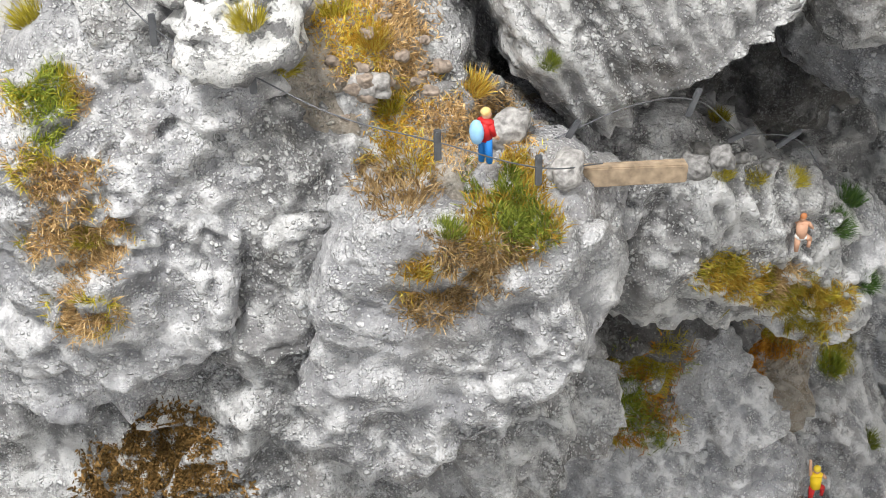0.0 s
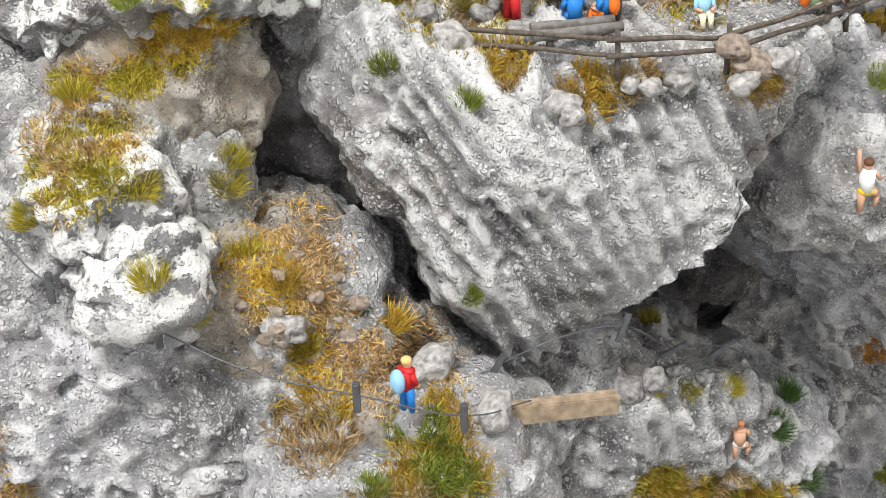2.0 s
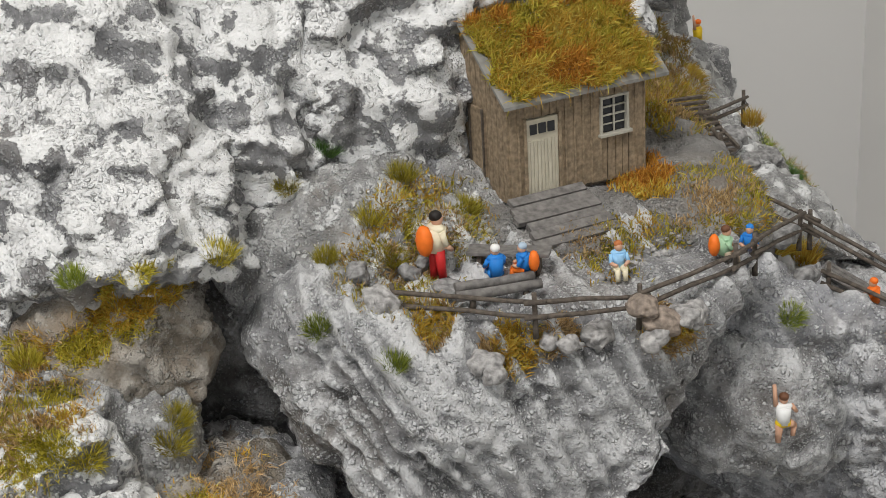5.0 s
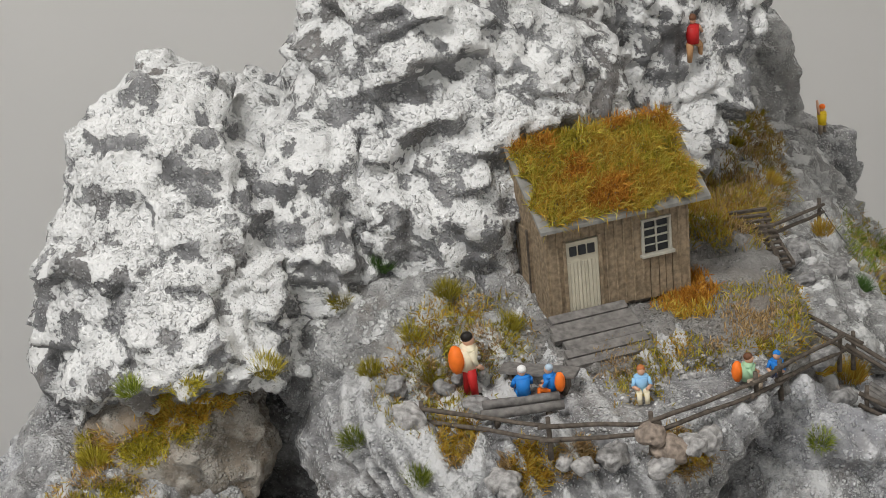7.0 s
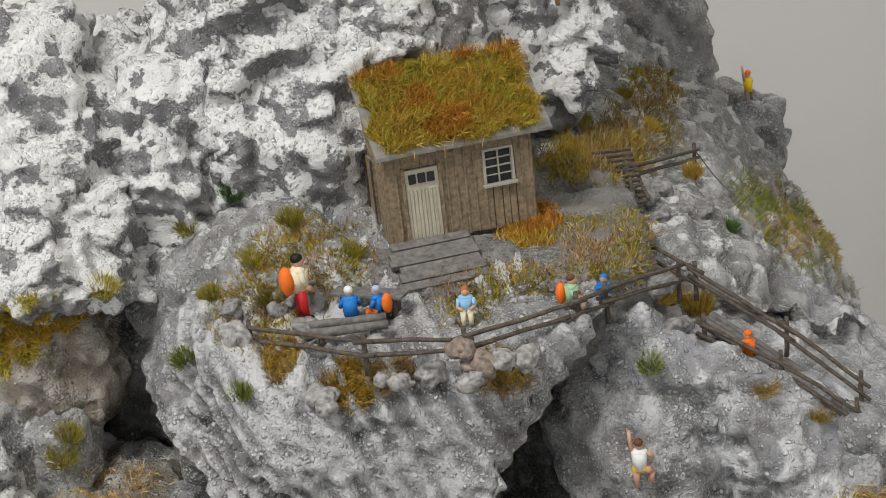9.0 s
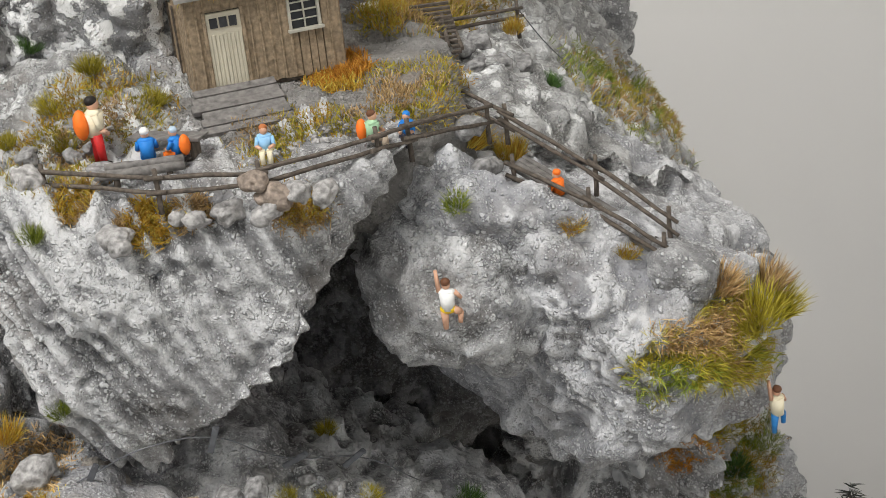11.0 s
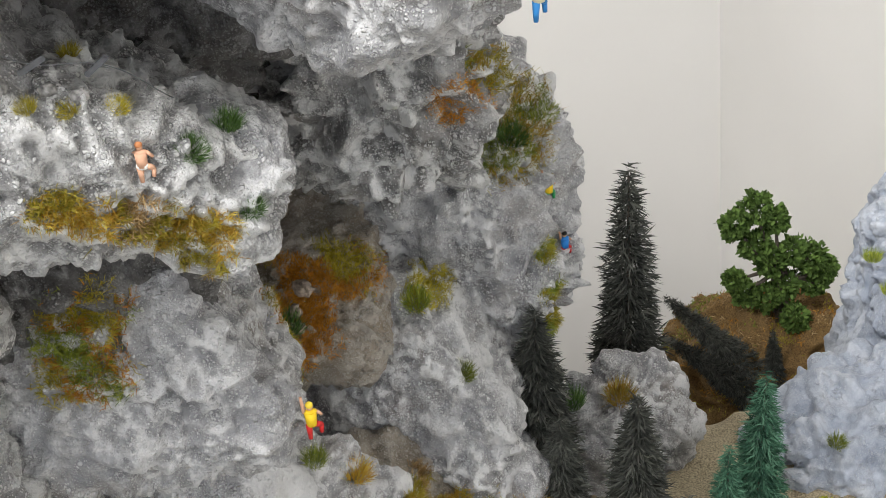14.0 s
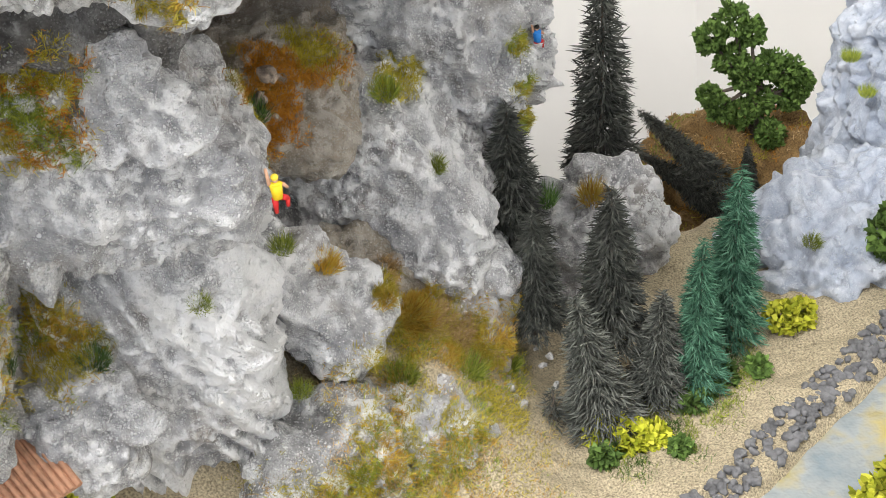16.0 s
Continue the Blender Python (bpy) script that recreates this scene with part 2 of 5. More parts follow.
def thing(name, m, label, category, group="", kind=""):
    ob = new(name)
    ob.empty_display_size = 0.01
    ob.matrix_world = m
    return tagged(ob, label, category, group, kind)


def slab(bm, c, s, rot=None, jitter=0.0, mat_index=0):
    """A box of size s round c, with a small bevel."""
    r = bmesh.ops.create_cube(bm, size=1)
    vs = r["verts"]
    bmesh.ops.scale(bm, vec=s, verts=vs)
    if jitter:
        for v in vs:
            v.co += Vector((random.uniform(-1, 1), random.uniform(-1, 1), random.uniform(-1, 1))) * jitter
    if rot is not None:
        bmesh.ops.rotate(bm, cent=(0, 0, 0), matrix=rot, verts=vs)
    bmesh.ops.translate(bm, vec=c, verts=vs)
    for f in {f for v in vs for f in v.link_faces}:
        f.material_index = mat_index
    return vs


def tube(bm, a, b, r0, r1, sides=7, mat_index=0, wobble=0.0):
    """A tapered round bar from a to b, closed at both ends."""
    a, b = Vector(a), Vector(b)
    q = (b - a).to_track_quat("Z", "Y")
    rings = []
    steps = 4 if wobble else 1
    for s in range(steps + 1):
        k = s / steps
        c = a.lerp(b, k) + (Vector((random.uniform(-1, 1), random.uniform(-1, 1), random.uniform(-1, 1))) * wobble if 0 < s < steps else Vector())
        r = r0 + (r1 - r0) * k
        rings.append([bm.verts.new(c + q @ Vector((r * math.cos(2 * math.pi * i / sides), r * math.sin(2 * math.pi * i / sides), 0))) for i in range(sides)])
    for lo, hi in zip(rings, rings[1:]):
        for i in range(sides):
            f = bm.faces.new((lo[i], lo[(i + 1) % sides], hi[(i + 1) % sides], hi[i]))
            f.material_index, f.smooth = mat_index, True
    for ring, flip in ((rings[0], True), (rings[-1], False)):
        f = bm.faces.new(ring[::-1] if flip else ring)
        f.material_index = mat_index


def ball(bm, c, s, mat_index=0, sub=2):
    r = bmesh.ops.create_icosphere(bm, subdivisions=sub, radius=1)
    bmesh.ops.scale(bm, vec=s, verts=r["verts"])
    bmesh.ops.translate(bm, vec=c, verts=r["verts"])
    for f in {f for v in r["verts"] for f in v.link_faces}:
        f.material_index, f.smooth = mat_index, True


# ---------------------------------------------------------------- rock
def facets(p, seed=0):
    """Broken faces: round scattered points the surface tilts at random, each its own way."""
    base = np.floor(p - 0.5).astype(np.int64)
    top, low = np.zeros(len(p)), np.full(len(p), 1e-12)
    for off in np.ndindex(2, 2, 2):
        c = base + np.array(off)
        k = c[:, 0] * 73856093 ^ c[:, 1] * 19349663 ^ c[:, 2] * 83492791 ^ (seed * 2654435 + 977)
        h = []
        for _ in range(7):
            k = ((k ^ (k >> 13)) * 1274126177 + 12345) & 0x7FFFFFFF
            h.append(((k ^ (k >> 11)) & 0xFFFF) / 65535.0 - 0.5)
        d = p - c - 0.5 - 0.7 * np.stack(h[:3], 1)
        w = np.exp(-16 * (d * d).sum(1))
        top += w * ((d * np.stack(h[3:6], 1)).sum(1) * 1.9 + h[6] * 0.7)
        low += w
    return top / low


def rock_surface(spacing, c, half, rot=(0, 0, 0), p=3.0, taper=0.0, lump=0.010, size=0.05, crust=0.0016, strata=None, cuts=(), pits=0.0, seed=0, bits=1.0, open_back=False):
    """A rounded block, cut by planes, then roughened: broad lumps, ledges, layers, crust and pits. Returns points, quads, relief."""
    half = np.array(half)
    n = np.maximum(6, (2 * half / (spacing * np.array([1, 1.9 if open_back else 1, 1]))).astype(int))
    pts, quads, base = [], [], 0
    for ax in range(3):
        u, v = (ax + 1) % 3, (ax + 2) % 3
        a = np.linspace(-1, 1, n[u] + 1)
        b = np.linspace(-1, 1, n[v] + 1)
        A, B = np.meshgrid(a, b, indexing="ij")
        idx = np.arange(A.size).reshape(A.shape)
        for s in (-1, 1):
            if open_back and ax == 1 and s > 0:
                continue
            q = np.empty((A.size, 3))
            q[:, ax], q[:, u], q[:, v] = s, A.ravel(), B.ravel()
            f = np.stack([idx[:-1, :-1], idx[1:, :-1], idx[1:, 1:], idx[:-1, 1:]], -1).reshape(-1, 4) + base
            pts.append(q)
            quads.append(f if s > 0 else f[:, ::-1])
            base += A.size
    q, quads = np.concatenate(pts), np.concatenate(quads)
    _, first, inv = np.unique(np.round(q * 1e5).astype(np.int64) @ np.array([1, 1000003, 1000003 * 1000003]), return_index=True, return_inverse=True)
    q, quads = q[first], inv.ravel()[quads]
    q = np.sign(q) * (np.tan(np.abs(q) * 0.72) / math.tan(0.72))
    r = (np.abs(q) ** p).sum(1) ** (-1 / p)
    w = q * r[:, None]
    nrm = np.sign(w) * np.abs(w) ** (p - 1) / half
    nrm /= np.linalg.norm(nrm, axis=1)[:, None] + 1e-9
    v = w * half
    v[:, :2] *= (1 + taper * w[:, 2])[:, None]
    R = np.array(Euler([radians(t) for t in rot]).to_matrix())
    v, nrm = v @ R.T + np.array(c), nrm @ R.T
    calm = np.ones(len(v))
    for o, d in cuts:
        d = np.array(d) / np.linalg.norm(d)
        far = np.maximum((v - np.array(o)) @ d, 0)
        v = v - far[:, None] * d * 0.94
        k = np.clip(far / 0.012, 0, 1)[:, None]
        nrm = nrm * (1 - k) + d * k
        if d[2] > 0.9:
            calm *= 1 - 0.65 * k[:, 0]
        nrm /= np.linalg.norm(nrm, axis=1)[:, None] + 1e-9
    sh = np.array([seed * 1.37, seed * 0.71, seed * 2.13])
    big = lattice(v / size + sh, seed) - 0.5
    warp = np.stack([lattice(v / 0.02 + 9 * k, seed + 20 + k) for k in range(3)], 1) * 0.008
    broken = facets((v + warp) / (size * 0.62) + sh, seed + 1)
    chips = facets((v + warp) / (size * 0.24) + sh, seed + 2)
    small = lattice(v / 0.0085 + sh, seed + 3) - 0.5
    grit = lattice(v / 0.0045, seed + 4)
    dot = lattice(v / 0.0028, seed + 5)
    crusty = np.clip(grit - 0.45, 0, 1) * 2.0 + (dot - 0.5) * 1.1
    cover = np.clip(lattice(v / 0.03, seed + 6) * 1.8 - 0.35, 0.15, 1)
    rough = small * 0.0016 * bits + crusty * crust * 1.5 * cover
    ridge = sum(k * (1 - np.abs(2 * lattice((v + warp * 0.6) / w + sh, seed + 30 + i) - 1)) for i, (w, k) in enumerate(((0.019, 0.003), (0.0095, 0.0018), (0.0048, 0.0013))))
    rough = rough + (ridge - 0.0035) * 0.5 * bits
    d = big * lump * 1.3 + broken * lump * 1.2 + chips * lump * 0.6 + rough + (ridge - 0.0035) * 0.5 * bits
    if strata:
        way, wl, amp = strata
        way = np.array(way) / np.linalg.norm(way)
        along = np.cross(way, (0, 1, 0))
        along /= np.linalg.norm(along)
        q = np.stack([v @ way, v @ along, v[:, 1]], 1)
        run = q[:, 0] / wl + 1.8 * (lattice(q / np.array([0.03, 0.11, 0.06]), seed + 7) - 0.5) + 0.25 * (lattice(v / 0.008, seed + 10) - 0.5)
        t = run % 1
        tooth = np.where(t < 0.72, t / 0.72, (1 - t) / 0.28) - 0.5
        fold = 1 - np.abs(2 * lattice(q / np.array([wl * 1.7, wl * 9, wl * 4]), seed + 8) - 1)
        on = np.clip(lattice(q / np.array([0.03, 0.09, 0.05]), seed + 9) * 2.4 - 0.5, 0.12, 1)
        ribs = (tooth * 0.75 + fold - 0.5) * on
        d += ribs * amp
        rough = rough + ribs * amp * 0.45
    if pits:
        hole = np.clip(lattice(v / 0.007 + 7, seed + 11) - 0.72, 0, 1) * 3.5
        d -= hole * pits
        rough = rough - hole * pits
    v = v + nrm * (d * calm)[:, None]
    rel = np.clip(0.5 + rough / 0.0065, 0, 1)
    return v, quads, rel


COARSE_V, COARSE_F, COARSE_N = [], [], [0]


def rock(name, parent, material, label, spacing=0.0018, solid=True, **spec):
    v, f, rel = rock_surface(spacing, open_back=spacing < 0.0021, **spec)
    ob = mesh_from(name, v, f, [material], parent)
    at = ob.data.attributes.new("relief", "FLOAT", "POINT")
    at.data.foreach_set("value", rel.astype(np.float32))
    tagged(ob, label)
    if solid:
        cv, cf, _ = rock_surface(0.005, **spec)
        COARSE_V.append(cv)
        COARSE_F.append(cf + COARSE_N[0])
        COARSE_N[0] += len(cv)
    return ob


# ---------------------------------------------------------------- room
def wall_box(name, c, s, material, label, category="wall"):
    bm = bmesh.new()
    slab(bm, c, s)
    ob = part(name, bm, material, None)
    return tagged(ob, label, category, kind="structure")


wall_box("wall_north", (-0.65, 1.43, 0.95), (2.9, 0.1, 3.5), WALLP, "plain white painted wall behind the model")
wall_box("wall_east", (0.85, -0.325, 0.95), (0.1, 3.41, 3.5), WALLP, "plain white painted side wall of the room")
wall_box("wall_west", (-2.15, -0.3, 0.95), (0.1, 3.36, 3.5), WALLP, "plain white painted side wall of the room")
wall_box("floor", (-0.65, -0.3, -0.85), (2.9, 3.36, 0.1), FLOORM, "plain grey floor of the room", "floor")
wall_box("ceiling", (-0.65, -0.3, 2.75), (3.1, 3.56, 0.1), WALLP, "plain white painted ceiling of the room", "ceiling")
# unseen, added wall behind the camera: sill wall, piers and lintel round one wide opening
for c, s in (((-0.65, -2.05, -0.15), (3.1, 0.1, 1.3)), ((-0.65, -2.05, 2.27), (3.1, 0.1, 0.86)), ((-1.88, -2.05, 1.17), (0.64, 0.1, 1.34)), ((0.54, -2.05, 1.17), (0.72, 0.1, 1.34))):
    wall_box("wall_south", c, s, WALLP, "plain white painted wall with an opening, added behind the camera")

# ---------------------------------------------------------------- the mountain
mountain = thing("model_mountain", pose(0, 0, 0), "grey plaster model mountain with snowy peaks and ledges", "mountain", kind="structure")
R = lambda label, mat, **k: rock("rock_mass", mountain, mat, label, **k)

# core that closes the mountain from behind, two blocks darkened like the cave
R("rough back of the mountain, shade put into its dark colour", DARK_SHADED, spacing=0.005, c=(-0.03, 0.28, 0.58), half=(0.17, 0.17, 0.15), seed=40)
R("rough foot of the mountain, darkened like the cave", DARK_SHADED, spacing=0.005, c=(0.05, 0.47, 0.25), half=(0.16, 0.12, 0.3), p=4, seed=41)
R("grey rough outer foot of the mountain", GREY, spacing=0.004, c=(-0.2, 0.06, 0.37), half=(0.16, 0.13, 0.2), seed=42)

# the terrace block and its face
R("ribbed grey cliff face below the terrace", GREY, c=(0.005, 0.036, 0.672), half=(0.112, 0.115, 0.066), p=4.2, seed=1, lump=0.004, crust=0.0018, bits=0.45,
  strata=((0.86, 0.1, 0.5), 0.0088, 0.0068), cuts=(((0.020, -0.078, 0.664), (0.70, 0.30, -0.66)), ((-0.074, -0.045, 0.655), (-0.86, -0.15, -0.50)), ((-0.085, -0.05, 0.71), (-0.6, -0.75, 0.1)),
                                                   ((0.062, -0.06, 0.69), (0.55, -0.8, -0.1)), ((0.0, -0.06, 0.7275), (0.0, -0.12, 1.0))))
R("grey bank behind the terrace", PATCHY, c=(-0.045, 0.05, 0.715), half=(0.075, 0.075, 0.045), rot=(6, 10, 0), seed=2, lump=0.007)
R("grey pad of earth under the hut", TERRACE, c=(0.045, 0.04, 0.713), half=(0.065, 0.068, 0.036), p=4, seed=3, lump=0.004, cuts=(((0.02, -0.012, 0.7355), (0.0, -0.2, 1.0)),))
R("grey bulge that a climber hangs from", GREY, c=(0.092, 0.0, 0.658), half=(0.034, 0.052, 0.036), seed=4, lump=0.006)
R("grey shoulder below the fenced path", COOL, c=(0.125, 0.04, 0.672), half=(0.06, 0.09, 0.042), rot=(0, 14, 0), p=3.4, seed=5, lump=0.006, crust=0.0026,
  cuts=(((0.14, -0.01, 0.690), (0.5, 0.1, 0.86)),))
R("overhanging grey prow of rock", COOL, c=(0.152, 0.035, 0.622), half=(0.076, 0.1, 0.064), rot=(0, 20, 4), p=3.0, seed=6, lump=0.006, crust=0.002,
  cuts=(((0.156, -0.058, 0.63), (-0.72, -0.62, -0.25)), ((0.135, 0.005, 0.555), (0.12, -0.5, -0.85)), ((0.19, -0.05, 0.66), (0.45, 0.0, 0.9)), ((0.2, -0.055, 0.62), (0.3, -0.9, -0.2))))
R("smooth grey slab under the walkway end", GREY, c=(0.184, -0.05, 0.664), half=(0.014, 0.013, 0.010), rot=(0, 25, 0), seed=48, lump=0.002, bits=0.3)
R("wall inside the cave, dark paint and shade in one colour", DARK_SHADED, c=(0.06, 0.185, 0.6), half=(0.12, 0.085, 0.09), seed=7, crust=0.003)

# slope behind and right of the hut
R("grey slope that runs behind the hut", PATCHY, spacing=0.002, c=(0.1, 0.21, 0.635), half=(0.145, 0.2, 0.135), p=3.4, seed=9, lump=0.007, crust=0.002,
  cuts=(((0.150, 0.1, 0.698), (0.78, -0.08, 0.62)), ((0.11, 0.15, 0.746), (0.12, -0.16, 1)), ((0.1, 0.095, 0.64), (0, -0.6, -0.8))))
R("grey crag with a climber", GREY, spacing=0.0022, c=(0.205, 0.4, 0.635), half=(0.028, 0.03, 0.05), rot=(0, 8, 0), seed=10, lump=0.008)

# snow peaks
R("snow-covered lower peak", SNOW, bits=0.6, c=(-0.154, 0.052, 0.774), half=(0.052, 0.08, 0.078), p=2.5, taper=-0.5, seed=11, lump=0.009, pits=0.0025,
  cuts=(((-0.155, -0.028, 0.775), (0, -1, 0.45)), ((-0.15, -0.03, 0.747), (0, -0.5, -0.85))))
R("snow-covered main peak", SNOW, bits=0.6, c=(-0.05, 0.12, 0.83), half=(0.075, 0.088, 0.13), rot=(-6, 0, 32), p=3.0, taper=-0.2, seed=12, lump=0.009, pits=0.0025, cuts=(((-0.093, 0.06, 0.865), (-0.93, 0.15, 0.3)),))
R("snowy saddle between the peaks", SNOW, bits=0.6, c=(-0.112, 0.075, 0.775), half=(0.05, 0.068, 0.048), rot=(0, 0, 20), seed=13, lump=0.011, pits=0.003)
R("snow-covered rock above the hut", SNOW, bits=0.6, spacing=0.0019, c=(0.05, 0.19, 0.835), half=(0.062, 0.088, 0.085), rot=(0, 25, 20), p=3.6, seed=14, lump=0.010, pits=0.0025,
  cuts=(((0.012, 0.1, 0.82), (-0.75, -0.2, -0.6)), ((0.07, 0.115, 0.8), (0.35, -0.9, 0.1))))
R("patchy far snow rock", PATCHY, spacing=0.002, c=(0.150, 0.335, 0.727), half=(0.026, 0.03, 0.05), p=2.8, seed=15, lump=0.009)
R("pale smooth gully wall", SNOW, spacing=0.003, c=(0.0, 0.19, 0.84), half=(0.05, 0.06, 0.1), rot=(0, 20, 0), seed=16, lump=0.003)

# western flank
R("pale grey outer buttress", COOL, c=(-0.212, 0.005, 0.59), half=(0.068, 0.1, 0.11), p=3.4, seed=17, lump=0.008, pits=0.002,
  cuts=(((-0.2, -0.075, 0.66), (0.0, -0.75, 0.66)), ((-0.25, -0.03, 0.652), (-0.9, 0.0, 0.42)), ((-0.180, -0.08, 0.57), (0.86, -0.1, -0.42)), ((-0.21, -0.09, 0.535), (0.2, -0.6, -0.78))))
R("grey rock wall of the western flank", GREY, c=(-0.135, -0.01, 0.575), half=(0.062, 0.084, 0.085), p=3.4, seed=18, lump=0.009, pits=0.004, strata=((1, 0, 0.2), 0.012, 0.003))
R("protruding grassy spur", COOL, c=(-0.092, -0.055, 0.552), half=(0.058, 0.085, 0.068), rot=(0, 8, -8), p=3.6, seed=19, lump=0.006,
  cuts=(((-0.09, -0.127, 0.613), (0.1, -0.6, 0.8)), ((-0.1, -0.123, 0.56), (-0.2, -0.97, -0.1)), ((-0.064, -0.12, 0.544), (0.69, -0.1, -0.72)), ((-0.05, -0.12, 0.58), (0.75, -0.65, 0.0))))
R("smooth pale rim of the spur", COOL, c=(-0.061, -0.078, 0.583), half=(0.018, 0.04, 0.036), seed=20, lump=0.004, bits=0.4, crust=0.0008, cuts=(((-0.055, -0.11, 0.55), (0.6, -0.2, -0.77)),))
R("grey rock under the spur", GREY, c=(-0.125, -0.005, 0.49), half=(0.1, 0.085, 0.07), rot=(0, -12, 0), seed=21, lump=0.012)
R("upper step of the western flank", GREY, c=(-0.195, 0.0, 0.665), half=(0.05, 0.075, 0.055), seed=22, lump=0.006, cuts=(((-0.248, -0.03, 0.655), (-0.9, 0.0, 0.42)),))
R("snow-topped block on the step", SNOW, c=(-0.181, -0.068, 0.695), half=(0.021, 0.018, 0.013), rot=(0, -15, 20), p=4.5, seed=23, lump=0.007, size=0.03)
R("snow-topped lower block", SNOW, c=(-0.172, -0.08, 0.676), half=(0.019, 0.016, 0.014), rot=(0, 0, 10), p=4.5, seed=24, lump=0.007, size=0.03)
R("pale block beside the dark cleft", PATCHY, c=(-0.148, -0.028, 0.678), half=(0.017, 0.018, 0.022), seed=25, lump=0.004)
R("earthy block with dry grass", EARTHY, c=(-0.142, -0.03, 0.640), half=(0.042, 0.046, 0.026), p=3.6, seed=26, lump=0.005, crust=0.0024)
R("back of the cleft, its shade put into the colour", DARK_SHADED, spacing=0.003, c=(-0.1, 0.05, 0.68), half=(0.05, 0.05, 0.05), seed=27)
R("earthy path ledge", EARTHY, c=(-0.09, -0.055, 0.598), half=(0.045, 0.05, 0.022), rot=(0, 9, 12), seed=28, lump=0.004)
R("grassy ledge under the lower peak", EARTHY, c=(-0.158, 0.012, 0.705), half=(0.04, 0.048, 0.035), rot=(0, -14, 0), seed=29, lump=0.006)

# plank ledge and the lower cliff
R("fluted grey ledge below the plank", GREY, c=(0.012, 0.03, 0.55), half=(0.086, 0.082, 0.047), rot=(4, 17, 18), p=3.4, seed=30, lump=0.006, crust=0.0024, strata=((0.95, 0, 0.3), 0.009, 0.0045), pits=0.002, cuts=(((0.045, -0.02, 0.566), (0.58, 0.12, 0.8)),))
R("pale streaked tip of the ledge", COOL, c=(0.076, 0.022, 0.506), half=(0.032, 0.045, 0.036), rot=(0, 30, 15), p=3.2, seed=31, lump=0.005, strata=((0.5, 0, 0.86), 0.009, 0.0045))
R("hollow under the ledge, its shade put into the colour", DARK_SHADED, spacing=0.0025, c=(-0.005, 0.08, 0.47), half=(0.08, 0.06, 0.06), seed=32)
R("large pale grey lower crag", COOL, c=(0.03, 0.105, 0.392), half=(0.082, 0.086, 0.074), p=4.2, seed=33, lump=0.009, crust=0.0018, rot=(0, 6, 0),
  cuts=(((0.094, 0.035, 0.365), (0.87, 0.1, 0.48)), ((0.04, 0.022, 0.345), (0.05, -0.75, -0.66))))
R("ridged grey foot rock", COOL, c=(0.02, 0.13, 0.235), half=(0.072, 0.075, 0.1), p=3.4, seed=34, lump=0.005, crust=0.0018, strata=((0.9, 0.1, 0.42), 0.017, 0.014), cuts=(((0.07, 0.07, 0.27), (0.8, -0.5, 0.35)),))
R("round grey boulder at the foot", COOL, c=(-0.022, 0.055, 0.225), half=(0.036, 0.04, 0.04), seed=35, lump=0.008)
R("pale slab lying on the slope", COOL, c=(0.112, 0.142, 0.206), half=(0.056, 0.036, 0.022), rot=(22, 40, -6), p=5.5, seed=36, lump=0.005, crust=0.002,
  cuts=(((0.118, 0.122, 0.227), (0.5, -0.3, 0.81)), ((0.10, 0.11, 0.22), (-0.5, -0.8, -0.3))))
R("grey crag above the rusty hollow", GREY, spacing=0.002, c=(0.185, 0.27, 0.475), half=(0.07, 0.118, 0.1), p=2.8, seed=37, lump=0.016, crust=0.003)
R("grey outer crag with climbers", COOL, spacing=0.002, c=(0.235, 0.375, 0.285), half=(0.086, 0.108, 0.11), p=3, seed=38, lump=0.013, crust=0.003)
R("tall pale slab of the lower cliff", COOL, c=(0.172, 0.255, 0.19), half=(0.076, 0.07, 0.105), rot=(-14, 12, -8), p=5, taper=-0.15, seed=39, lump=0.006, crust=0.0024, strata=((0.9, 0.2, 0.4), 0.02, 0.005),
  cuts=(((0.215, 0.195, 0.235), (0.80, -0.25, 0.52)), ((0.17, 0.205, 0.22), (-0.38, -0.9, 0.15)), ((0.2, 0.205, 0.27), (0.1, -0.6, 0.8))))
R("grassy earth bank at the foot of the slab", EARTHY, spacing=0.002, c=(0.178, 0.188, 0.150), half=(0.078, 0.04, 0.026), rot=(24, 40, -6), p=3.6, seed=49, lump=0.006)
R("rusty hollow bank", EARTHY, spacing=0.003, c=(0.118, 0.272, 0.302), half=(0.055, 0.085, 0.036), rot=(18, 10, 0), p=3.4, seed=43, lump=0.008, crust=0.003)
R("low white rock behind the firs", COOL, spacing=0.0022, c=(0.345, 0.315, 0.078), half=(0.046, 0.04, 0.062), seed=44, lump=0.009, rot=(0, 24, 0), p=4, taper=-0.25, crust=0.003, cuts=(((0.345, 0.285, 0.13), (0.5, -0.5, 0.7)),))

R("half-buried grey rock on the foot slope", COOL, spacing=0.002, c=(0.168, 0.125, 0.095), half=(0.045, 0.05, 0.04), rot=(0, 15, 0), seed=45, lump=0.008)
R("low grassy rock on the foot slope", GREY, spacing=0.002, c=(0.105, 0.095, 0.11), half=(0.05, 0.045, 0.05), seed=46, lump=0.008)
R("stepped grey rock at the slab foot", COOL, spacing=0.002, c=(0.222, 0.225, 0.13), half=(0.035, 0.04, 0.05), seed=47, lump=0.008)

# ---------------------------------------------------------------- ground, river
def soft(a, b, x):
    k = np.clip((x - a) / (b - a), 0, 1)
    return k * k * (3 - 2 * k)


